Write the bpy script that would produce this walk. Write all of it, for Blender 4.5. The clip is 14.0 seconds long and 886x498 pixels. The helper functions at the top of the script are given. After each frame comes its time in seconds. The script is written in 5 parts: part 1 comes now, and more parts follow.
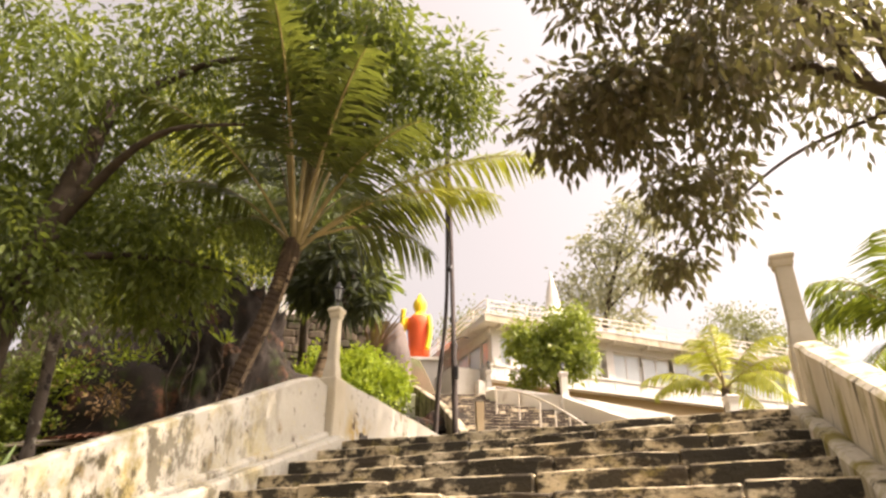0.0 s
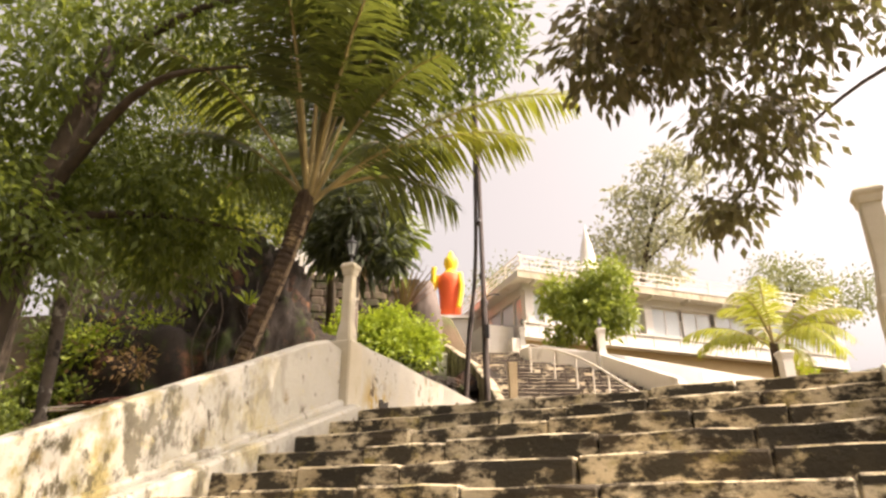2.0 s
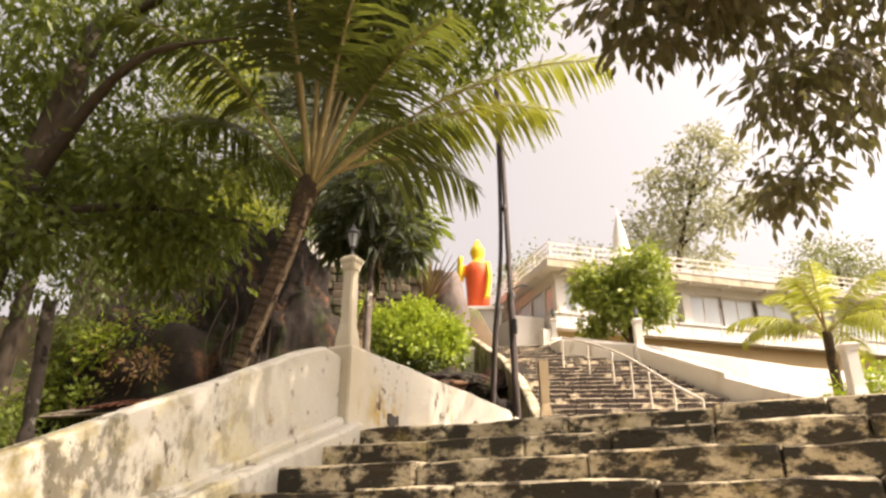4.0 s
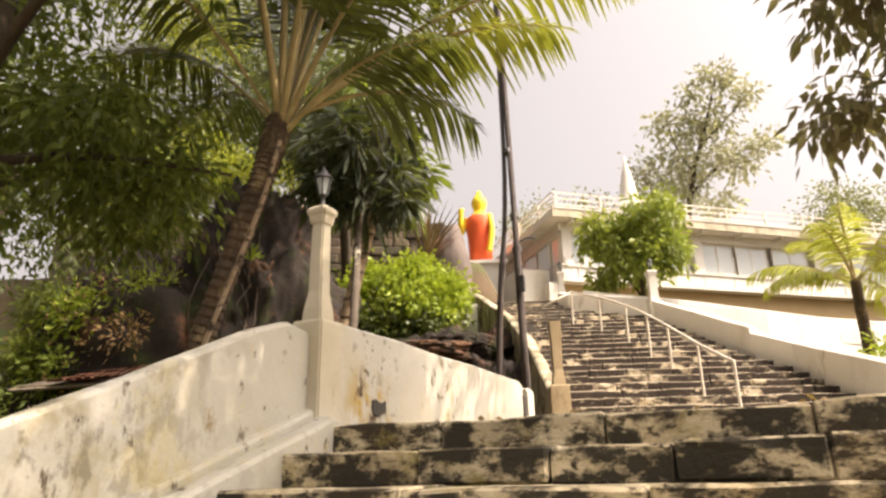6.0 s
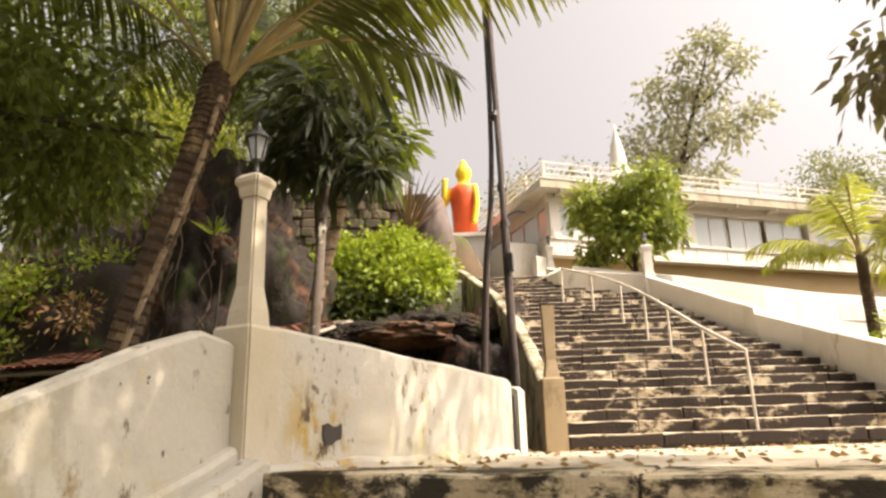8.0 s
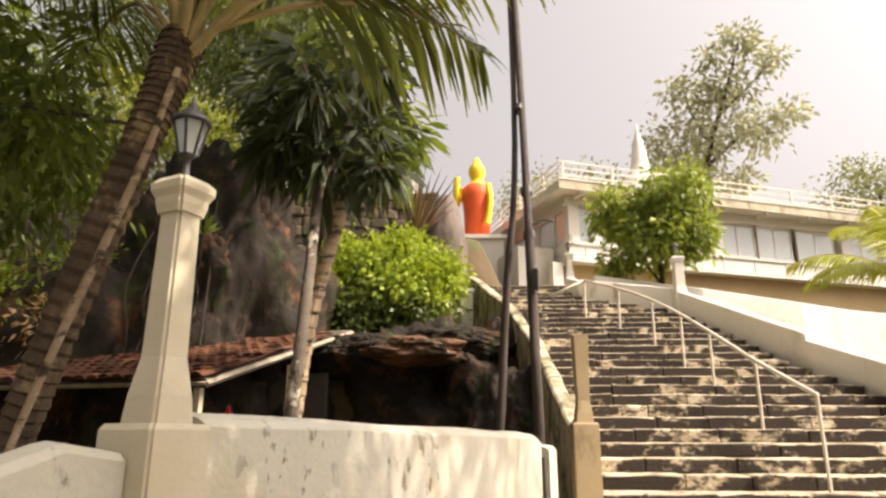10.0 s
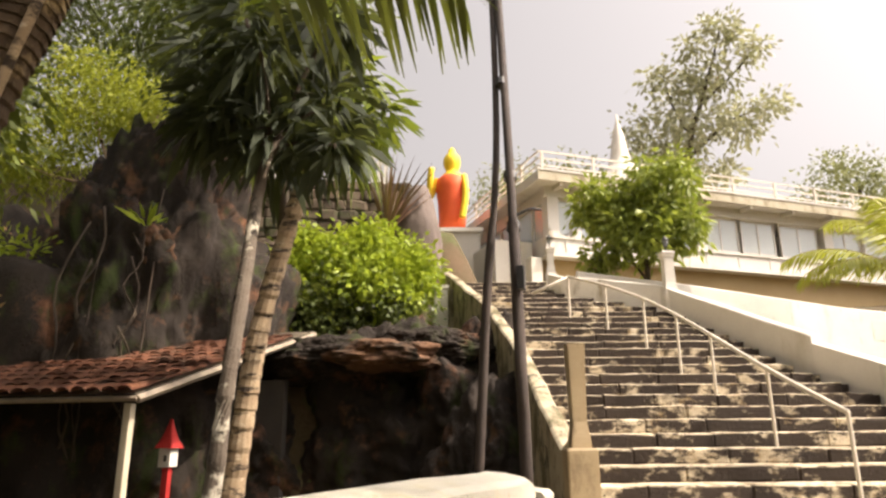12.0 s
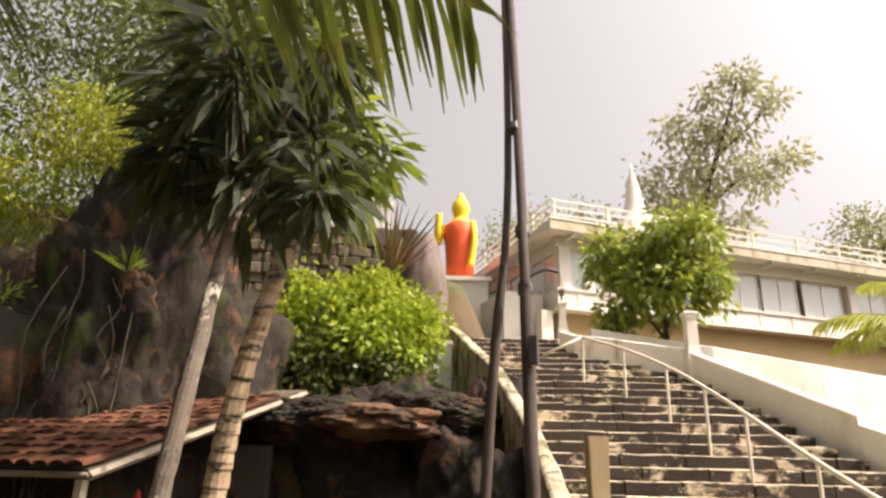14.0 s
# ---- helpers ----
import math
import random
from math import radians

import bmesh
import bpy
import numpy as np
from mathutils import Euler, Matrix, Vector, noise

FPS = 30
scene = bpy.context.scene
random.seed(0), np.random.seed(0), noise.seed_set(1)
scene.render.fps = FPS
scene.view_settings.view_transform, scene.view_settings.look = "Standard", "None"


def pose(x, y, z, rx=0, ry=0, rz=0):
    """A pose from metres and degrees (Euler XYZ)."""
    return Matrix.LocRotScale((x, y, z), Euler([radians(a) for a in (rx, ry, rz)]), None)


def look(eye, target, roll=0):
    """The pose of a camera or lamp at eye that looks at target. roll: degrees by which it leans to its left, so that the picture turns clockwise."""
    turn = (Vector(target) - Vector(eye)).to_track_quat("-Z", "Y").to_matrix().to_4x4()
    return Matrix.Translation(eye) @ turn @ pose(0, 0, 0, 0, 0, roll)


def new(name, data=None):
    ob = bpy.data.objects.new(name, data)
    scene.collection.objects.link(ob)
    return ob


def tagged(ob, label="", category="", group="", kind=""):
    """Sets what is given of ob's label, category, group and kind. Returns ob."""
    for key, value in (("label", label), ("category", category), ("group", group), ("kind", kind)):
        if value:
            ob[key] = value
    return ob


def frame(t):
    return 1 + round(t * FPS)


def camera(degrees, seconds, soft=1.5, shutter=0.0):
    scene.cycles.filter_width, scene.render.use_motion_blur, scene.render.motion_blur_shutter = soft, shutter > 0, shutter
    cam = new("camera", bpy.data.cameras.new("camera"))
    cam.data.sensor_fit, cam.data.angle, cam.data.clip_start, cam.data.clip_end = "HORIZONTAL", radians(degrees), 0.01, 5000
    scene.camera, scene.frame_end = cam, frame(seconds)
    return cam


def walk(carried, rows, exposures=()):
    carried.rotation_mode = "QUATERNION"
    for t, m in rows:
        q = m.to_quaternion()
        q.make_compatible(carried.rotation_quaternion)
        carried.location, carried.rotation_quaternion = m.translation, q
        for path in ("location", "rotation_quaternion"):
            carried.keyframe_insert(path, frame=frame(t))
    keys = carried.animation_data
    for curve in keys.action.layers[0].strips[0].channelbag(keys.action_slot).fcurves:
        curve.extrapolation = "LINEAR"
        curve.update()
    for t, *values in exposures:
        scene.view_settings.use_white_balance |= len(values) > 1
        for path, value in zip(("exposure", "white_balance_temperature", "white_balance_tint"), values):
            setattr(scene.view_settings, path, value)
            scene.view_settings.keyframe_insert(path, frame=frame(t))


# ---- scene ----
cam = camera(67.2, 14.0, soft=2.6)
PATH = [
    (0, (2.747, 1.191, -1.516), (2.102, 2.849, -0.602), 0.1),
    (0.5, (2.73, 1.339, -1.476), (2.081, 2.982, -0.538), 0.1),
    (1, (2.691, 1.61, -1.405), (1.964, 3.265, -0.548), -0.8),
    (1.5, (2.589, 1.828, -1.324), (1.814, 3.459, -0.464), 0.6),
    (2, (2.52, 2.035, -1.217), (1.765, 3.705, -0.416), 0.1),
    (2.5, (2.402, 2.286, -1.09), (1.581, 3.936, -0.313), 0.5),
    (2.7, (2.366, 2.387, -1.052), (1.551, 4.039, -0.274), 0.1),
    (4.8, (2.068, 3.429, -0.619), (1.215, 5.074, 0.136), -0.2),
    (5, (2.002, 3.543, -0.576), (1.163, 5.214, 0.134), -0.9),
    (5.5, (1.874, 3.852, -0.436), (0.997, 5.524, 0.222), -1.3),
    (6, (1.718, 4.17, -0.323), (0.85, 5.853, 0.318), -1.2),
    (6.5, (1.594, 4.422, -0.191), (0.756, 6.137, 0.407), -1.0),
    (7, (1.52, 4.702, -0.127), (0.738, 6.43, 0.506), -2.1),
    (7.5, (1.416, 4.958, -0.004), (0.565, 6.655, 0.627), -1.4),
    (8, (1.278, 5.22, 0.131), (0.436, 6.947, 0.687), -1.6),
    (8.2, (1.257, 5.308, 0.155), (0.406, 7.023, 0.734), -1.6),
    (10.3, (0.502, 6.604, 0.789), (-0.353, 8.332, 1.32), 0.5),
    (10.5, (0.433, 6.733, 0.797), (-0.411, 8.481, 1.277), 0.4),
    (11, (0.315, 6.952, 0.915), (-0.523, 8.697, 1.418), 0.2),
    (11.5, (0.222, 7.233, 1.039), (-0.628, 8.979, 1.52), 0.4),
    (12, (0.115, 7.489, 1.075), (-0.683, 9.244, 1.604), -0.4),
    (12.5, (0.079, 7.721, 1.146), (-0.721, 9.462, 1.717), 0.7),
    (13, (0.078, 7.933, 1.304), (-0.768, 9.659, 1.857), 1.1),
    (13.5, (-0.029, 8.117, 1.412), (-0.812, 9.866, 1.985), 0.8),
    (14, (-0.187, 8.313, 1.542), (-0.994, 10.023, 2.194), 1.3),
]
walk(cam, [(t, look(eye, target, roll)) for t, eye, target, roll in PATH], [(0.0, 1.04, 7300, 22), (2.5, 1.02, 7300, 21), (8.0, 0.84, 7200, 18), (11.0, 0.74, 7100, 17), (14.0, 0.74, 7000, 19)])

# ---- world, sun, exposure ----
SUN_AZ, SUN_EL = 78.0, 50.0          # degrees clockwise from +y, and above the horizon
world = bpy.data.worlds.new("sky")
scene.world = world
world.use_nodes = True
wn = world.node_tree.nodes
sky = wn.new("ShaderNodeTexSky")
sky.sky_type = "NISHITA"
sky.sun_disc = False
sky.sun_elevation, sky.sun_rotation = radians(SUN_EL), radians(SUN_AZ)
sky.dust_density, sky.air_density, sky.ozone_density = 10.0, 1.0, 0.0
haze = wn.new("ShaderNodeHueSaturation")          # a milky tropical haze
haze.inputs["Saturation"].default_value = 0.12
haze.inputs["Value"].default_value = 1.3
world.node_tree.links.new(sky.outputs[0], haze.inputs["Color"])
world.node_tree.links.new(haze.outputs[0], wn["Background"].inputs[0])
wn["Background"].inputs[1].default_value = 0.128
sun = new("sun", bpy.data.lights.new("sun", "SUN"))
sun.data.energy, sun.data.angle, sun.data.color = 4.2, radians(0.6), (1.0, 0.93, 0.80)
az, el = radians(SUN_AZ), radians(SUN_EL)
to_sun = Vector((math.sin(az) * math.cos(el), math.cos(az) * math.cos(el), math.sin(el)))
sun.matrix_world = look(to_sun * 60, (0, 0, 0))

# ---- materials ----


def _tree(name):
    m = bpy.data.materials.new(name)
    m.use_nodes = True
    return m, m.node_tree.nodes, m.node_tree.links


def _noise(n, l, scale, detail=5.0, rough=0.6, stretch=(1, 1, 1), seed=0.0):
    tc = n.new("ShaderNodeTexCoord")
    mp = n.new("ShaderNodeMapping")
    mp.inputs["Scale"].default_value = stretch
    mp.inputs["Location"].default_value = (seed, seed * 0.7, seed * 1.3)
    geo = n.new("ShaderNodeNewGeometry")
    l.new(geo.outputs["Position"], mp.inputs[0])
    tx = n.new("ShaderNodeTexNoise")
    tx.inputs["Scale"].default_value, tx.inputs["Detail"].default_value, tx.inputs["Roughness"].default_value = scale, detail, rough
    l.new(mp.outputs[0], tx.inputs[0])
    return tx.outputs[0]


def _ramp(n, l, src, a, b):
    r = n.new("ShaderNodeMapRange")
    r.inputs[1].default_value, r.inputs[2].default_value = a, b
    r.clamp = True
    l.new(src, r.inputs[0])
    return r.outputs[0]


def _mix(n, l, fac, a, b):
    m = n.new("ShaderNodeMix")
    m.data_type = "RGBA"
    for sock, val in ((m.inputs[6], a), (m.inputs[7], b)):
        if isinstance(val, tuple):
            sock.default_value = (*val, 1)
        else:
            l.new(val, sock)
    if isinstance(fac, float):
        m.inputs[0].default_value = fac
    else:
        l.new(fac, m.inputs[0])
    return m.outputs[2]


def surface(name, a, b, scale=3.0, rough=0.85, bump=0.3, bump_scale=25.0, stains=(), metal=0.0, spec=0.3, vary=0.0, risers=None, spots=()):
    """Two tones mixed by large noise; stains: (colour, scale, low, high, stretch, seed)."""
    m, n, l = _tree(name)
    p = n["Principled BSDF"]
    col = _mix(n, l, _ramp(n, l, _noise(n, l, scale), 0.3, 0.7), a, b)
    fine = _noise(n, l, bump_scale, 6.0, 0.65, seed=4.0)
    col = _mix(n, l, _ramp(n, l, fine, 0.25, 0.8), col, _mix(n, l, 0.25, col, tuple(0.6 * c for c in a)))
    for colour, sc, lo, hi, stretch, seed, *reach in stains:
        fac = _ramp(n, l, _noise(n, l, sc, 7.0, 0.68, stretch, seed), lo, hi)
        if reach:                                # dirt that thins out along the wall: (y where full, y where gone)
            geo, sep, mul = n.new("ShaderNodeNewGeometry"), n.new("ShaderNodeSeparateXYZ"), n.new("ShaderNodeMath")
            mul.operation = "MULTIPLY"
            l.new(geo.outputs["Position"], sep.inputs[0])
            l.new(_ramp(n, l, sep.outputs[1], reach[0][1], reach[0][0]), mul.inputs[0])
            l.new(fac, mul.inputs[1])
            fac = mul.outputs[0]
        col = _mix(n, l, fac, col, colour)
    for colour, centre, radius, sc, lo, hi, seed in spots:       # stains about one place
        geo, dist, mul = n.new("ShaderNodeNewGeometry"), n.new("ShaderNodeVectorMath"), n.new("ShaderNodeMath")
        dist.operation, mul.operation = "DISTANCE", "MULTIPLY"
        l.new(geo.outputs["Position"], dist.inputs[0])
        dist.inputs[1].default_value = centre
        l.new(_ramp(n, l, dist.outputs["Value"], radius, radius * 0.35), mul.inputs[0])
        l.new(_ramp(n, l, _noise(n, l, sc, 6.0, 0.65, (1, 1, 0.6), seed), lo, hi), mul.inputs[1])
        col = _mix(n, l, mul.outputs[0], col, colour)
    if risers:                                   # patchy darkening of upright faces: algae, with riser shade painted in
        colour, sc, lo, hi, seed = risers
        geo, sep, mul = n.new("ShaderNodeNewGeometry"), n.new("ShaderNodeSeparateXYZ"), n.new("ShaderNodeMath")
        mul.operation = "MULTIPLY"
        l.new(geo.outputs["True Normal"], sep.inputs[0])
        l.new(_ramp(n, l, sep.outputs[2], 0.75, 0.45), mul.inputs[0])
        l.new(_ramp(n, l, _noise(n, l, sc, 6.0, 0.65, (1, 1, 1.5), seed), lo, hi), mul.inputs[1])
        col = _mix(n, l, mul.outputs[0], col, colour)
    if vary:
        oi = n.new("ShaderNodeObjectInfo")
        hv = n.new("ShaderNodeHueSaturation")
        l.new(_ramp(n, l, oi.outputs["Random"], 0, 1), hv.inputs["Value"])
        mr = hv.inputs["Value"].links[0].from_node
        mr.inputs[3].default_value, mr.inputs[4].default_value = 1 - vary, 1 + vary
        l.new(col, hv.inputs["Color"])
        col = hv.outputs[0]
    l.new(col, p.inputs["Base Color"])
    p.inputs["Roughness"].default_value, p.inputs["Metallic"].default_value = rough, metal
    p.inputs["Specular IOR Level"].default_value = spec
    bp = n.new("ShaderNodeBump")
    bp.inputs["Strength"].default_value, bp.inputs["Distance"].default_value = bump, 0.03
    l.new(fine, bp.inputs["Height"])
    l.new(bp.outputs[0], p.inputs["Normal"])
    return m


def foliage(name, a, b, glow=0.35, rough=0.5, spec=0.3):
    """Leaves: reflect and let light through; tone varies from leaf to leaf."""
    m, n, l = _tree(name)
    p = n["Principled BSDF"]
    geo = n.new("ShaderNodeNewGeometry")
    col = _mix(n, l, geo.outputs["Random Per Island"], a, b)
    col = _mix(n, l, _ramp(n, l, _noise(n, l, 1.4, 3.0), 0.35, 0.7), col, _mix(n, l, 0.5, col, b))
    l.new(col, p.inputs["Base Color"])
    p.inputs["Roughness"].default_value = rough
    p.inputs["Specular IOR Level"].default_value = spec
    tr = n.new("ShaderNodeBsdfTranslucent")
    l.new(_mix(n, l, 0.35, col, (0.30, 0.34, 0.03)), tr.inputs[0])
    mx = n.new("ShaderNodeMixShader")
    mx.inputs[0].default_value = glow
    l.new(p.outputs[0], mx.inputs[1])
    l.new(tr.outputs[0], mx.inputs[2])
    l.new(mx.outputs[0], n["Material Output"].inputs[0])
    return m


BLACK_ALGAE, MOSS = (0.050, 0.038, 0.022), (0.26, 0.21, 0.07)
M_STEP = surface("weathered_cement", (0.66, 0.57, 0.39), (0.42, 0.33, 0.19), 2.2, 0.92, 0.6, 22,
                 ((BLACK_ALGAE, 2.4, 0.48, 0.57, (1, 1, 2.2), 3.0), (MOSS, 3.2, 0.55, 0.70, (1, 1, 1), 9.0), (BLACK_ALGAE, 9.0, 0.55, 0.62, (1, 1, 1.6), 6.0)), vary=0.13,
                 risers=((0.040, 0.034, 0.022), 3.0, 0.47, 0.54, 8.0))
M_STEP_UP = surface("dark_weathered_cement", (0.58, 0.50, 0.37), (0.42, 0.34, 0.22), 2.0, 0.92, 0.6, 22,
                    (((0.060, 0.042, 0.026), 2.6, 0.53, 0.61, (1, 1, 2.4), 33.0), ((0.22, 0.15, 0.07), 3.2, 0.54, 0.68, (1, 1, 1), 19.0), (BLACK_ALGAE, 8.0, 0.55, 0.62, (1, 1, 1.6), 16.0)), vary=0.14,
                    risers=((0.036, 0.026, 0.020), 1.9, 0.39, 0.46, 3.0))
M_MOSSWALL = surface("mossy_old_plaster", (0.46, 0.40, 0.29), (0.30, 0.25, 0.16), 1.4, 0.9, 0.4, 26,
                     (((0.10, 0.085, 0.04), 1.9, 0.45, 0.60, (1.2, 1.2, 0.6), 12.0), ((0.05, 0.045, 0.03), 5.0, 0.54, 0.62, (1, 1, 0.6), 3.0)))
M_REDROCK = surface("rusty_rock", (0.16, 0.085, 0.05), (0.07, 0.045, 0.03), 1.6, 0.95, 1.0, 7, (((0.03, 0.026, 0.02), 1.7, 0.50, 0.62, (1, 1, 1), 5.0),), spec=0.1)
M_PAVE = surface("worn_landing_cement", (0.50, 0.44, 0.33), (0.36, 0.31, 0.22), 1.6, 0.92, 0.5, 20,
                 ((BLACK_ALGAE, 3.1, 0.56, 0.68, (1, 1, 1), 13.0), (MOSS, 2.4, 0.58, 0.72, (1, 1, 1), 2.0)), vary=0.1)
M_WALL = surface("old_white_paint", (0.47, 0.445, 0.37), (0.41, 0.38, 0.30), 1.1, 0.85, 0.2, 30,
                 (((0.40, 0.33, 0.14), 1.7, 0.54, 0.74, (1, 1, 0.8), 5.0), ((0.24, 0.19, 0.06), 2.6, 0.48, 0.60, (1, 1, 0.7), 61.0, (5.0, 7.4)), ((0.07, 0.058, 0.03), 6.5, 0.50, 0.58, (1, 1, 0.55), 17.0, (5.0, 7.6)),
                  ((0.10, 0.08, 0.05), 5.0, 0.61, 0.67, (1, 1, 0.45), 27.0), ((0.20, 0.14, 0.05), 2.6, 0.62, 0.70, (1, 1, 0.6), 41.0), ((0.05, 0.04, 0.03), 13.0, 0.65, 0.69, (1, 1, 0.7), 55.0), ((0.46, 0.39, 0.20), 9.0, 0.60, 0.72, (1, 1, 1), 21.0)))
M_FLAKED = surface("flaked_white_paint", (0.50, 0.475, 0.40), (0.44, 0.41, 0.335), 1.1, 0.85, 0.25, 30,
                   (((0.44, 0.39, 0.28), 1.5, 0.52, 0.72, (1, 1, 0.8), 5.0), ((0.16, 0.12, 0.07), 7.0, 0.66, 0.70, (1, 1, 0.6), 27.0), ((0.30, 0.21, 0.09), 2.6, 0.64, 0.74, (1, 1, 0.7), 41.0), ((0.06, 0.05, 0.035), 15.0, 0.68, 0.71, (1, 1, 0.7), 55.0)),
                   spots=(((0.38, 0.25, 0.05), (-1.31, 8.72, 0.18), 0.45, 5.0, 0.44, 0.58, 2.0), ((0.08, 0.05, 0.025), (-1.31, 8.68, 0.22), 0.34, 9.0, 0.53, 0.60, 7.0), ((0.10, 0.08, 0.05), (-1.31, 8.78, 0.58), 0.40, 12.0, 0.58, 0.62, 12.0), ((0.16, 0.12, 0.06), (-1.31, 10.0, 0.45), 0.5, 10.0, 0.56, 0.61, 15.0), ((0.34, 0.29, 0.15), (-1.31, 10.6, 0.0), 1.2, 3.0, 0.52, 0.66, 4.0)))
M_STREAK = surface("moss_streaked_paint", (0.66, 0.60, 0.48), (0.52, 0.45, 0.32), 1.4, 0.85, 0.25, 26,
                   (((0.25, 0.20, 0.05), 1.5, 0.47, 0.60, (1.6, 1.3, 0.5), 7.0), ((0.09, 0.07, 0.035), 3.6, 0.56, 0.66, (1.6, 1.6, 0.3), 30.0)))
M_PILLAR = surface("pillar_paint", (0.55, 0.50, 0.38), (0.46, 0.40, 0.28), 1.8, 0.75, 0.12, 34,
                   (((0.34, 0.26, 0.11), 2.6, 0.62, 0.78, (1, 1, 0.4), 11.0), ((0.09, 0.08, 0.05), 10.0, 0.70, 0.74, (1, 1, 0.6), 2.0)))
# plain tan paint, with the newel's shade darkening the colour
M_NEWEL = surface("tan_newel_paint", (0.40, 0.31, 0.19), (0.32, 0.24, 0.14), 1.8, 0.8, 0.15, 30, (((0.14, 0.10, 0.06), 2.6, 0.55, 0.72, (1, 1, 0.5), 11.0),))
M_WHITE = surface("white_paint", (0.66, 0.63, 0.57), (0.57, 0.53, 0.46), 0.6, 0.75, 0.1, 20, (((0.40, 0.35, 0.25), 1.1, 0.55, 0.80, (1, 1, 0.4), 8.0), ((0.26, 0.21, 0.14), 2.2, 0.62, 0.72, (1, 1, 0.25), 18.0)))
M_EAVE = surface("stained_fascia", (0.50, 0.45, 0.34), (0.38, 0.33, 0.23), 1.2, 0.85, 0.15, 20, (((0.20, 0.16, 0.09), 1.8, 0.50, 0.68, (1, 1, 0.4), 4.0),))
M_TAN = surface("tan_paint", (0.40, 0.29, 0.15), (0.34, 0.24, 0.12), 0.7, 0.85, 0.1, 20)
M_ROCK = surface("dark_rock", (0.037, 0.029, 0.023), (0.021, 0.0175, 0.015), 1.6, 0.9, 1.0, 13,
                 (((0.13, 0.062, 0.034), 0.9, 0.57, 0.70, (1, 1, 1), 3.0), ((0.035, 0.045, 0.015), 1.9, 0.54, 0.66, (1, 1, 0.4), 19.0), ((0.085, 0.048, 0.026), 2.4, 0.58, 0.68, (1, 1, 1), 27.0)), spec=0.1)
M_GREYROCK = surface("grey_rock", (0.17, 0.13, 0.11), (0.10, 0.08, 0.07), 0.9, 0.9, 0.8, 6)
M_SOIL = surface("leaf_litter_soil", (0.11, 0.072, 0.04), (0.055, 0.045, 0.02), 0.8, 0.95, 0.9, 9, (((0.06, 0.08, 0.02), 0.9, 0.5, 0.65, (1, 1, 1), 5.0),))
M_STONE = surface("rubble_stone", (0.13, 0.095, 0.065), (0.065, 0.05, 0.035), 2.5, 0.92, 0.6, 14, (((0.07, 0.08, 0.03), 1.7, 0.52, 0.66, (1, 1, 1), 5.0),), vary=0.3)
M_TILE = surface("clay_roof_tile", (0.19, 0.075, 0.036), (0.085, 0.036, 0.022), 4.0, 0.85, 0.3, 30, (((0.07, 0.045, 0.03), 2.2, 0.52, 0.66, (1, 1, 1), 5.0),), vary=0.25)
M_WOOD = surface("grey_timber", (0.30, 0.25, 0.19), (0.18, 0.14, 0.10), 4.0, 0.85, 0.3, 30)
M_POST = surface("pale_painted_timber", (0.52, 0.46, 0.34), (0.42, 0.36, 0.25), 3.0, 0.8, 0.2, 30)
M_POLE = surface("dark_pole", (0.075, 0.055, 0.045), (0.040, 0.032, 0.028), 3.0, 0.8, 0.3, 25)
M_BARK = surface("dark_bark", (0.10, 0.075, 0.05), (0.05, 0.038, 0.028), 3.0, 0.95, 0.9, 18)
M_PALMBARK = surface("palm_bark", (0.10, 0.066, 0.036), (0.050, 0.034, 0.022), 3.5, 0.95, 0.7, 18, (((0.30, 0.22, 0.11), 4.0, 0.55, 0.7, (1, 1, 1), 8.0),))
M_COCO = surface("pale_ringed_bark", (0.40, 0.30, 0.19), (0.22, 0.15, 0.09), 3.0, 0.95, 0.5, 18,
                 (((0.045, 0.032, 0.022), 2.6, 0.52, 0.60, (1, 1, 3.2), 12.0), ((0.55, 0.46, 0.33), 6.0, 0.60, 0.7, (1, 1, 2.0), 1.0)))
M_STALK = surface("palm_stalk", (0.42, 0.33, 0.15), (0.26, 0.20, 0.08), 3.0, 0.6, 0.2, 20)
M_GREYBARK = surface("patchy_grey_bark", (0.16, 0.13, 0.10), (0.08, 0.06, 0.045), 3.0, 0.95, 0.6, 16, (((0.42, 0.38, 0.30), 3.6, 0.55, 0.60, (1, 1, 1.0), 4.0), ((0.035, 0.028, 0.022), 4.4, 0.55, 0.60, (1, 1, 0.8), 14.0)))
M_METAL = surface("painted_steel_rail", (0.62, 0.57, 0.48), (0.50, 0.44, 0.35), 5.0, 0.45, 0.05, 30, spec=0.5)
M_IRON = surface("black_iron", (0.02, 0.02, 0.022), (0.035, 0.032, 0.03), 5.0, 0.5, 0.1, 40, spec=0.5)
M_ROBE = surface("orange_robe_paint", (0.80, 0.13, 0.035), (0.72, 0.10, 0.03), 2.0, 0.6, 0.05, 20)
M_GOLD = surface("yellow_paint", (0.85, 0.62, 0.04), (0.80, 0.55, 0.03), 2.0, 0.6, 0.05, 20)
M_RED = surface("red_paint", (0.42, 0.03, 0.025), (0.33, 0.022, 0.02), 3.0, 0.7, 0.1, 20)
# flat dark fill: shade inside the shed and drain hole is in this colour
M_DARK = surface("dark_fill", (0.07, 0.06, 0.05), (0.045, 0.04, 0.034), 1.0, 0.9, 0.2, 10)
L_MANGO = foliage("mango_leaf", (0.095, 0.080, 0.046), (0.175, 0.140, 0.085), 0.32)
L_DARK = foliage("deep_green_leaf", (0.034, 0.052, 0.014), (0.14, 0.18, 0.034), 0.46)
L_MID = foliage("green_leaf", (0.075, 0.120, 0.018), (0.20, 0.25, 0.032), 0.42)
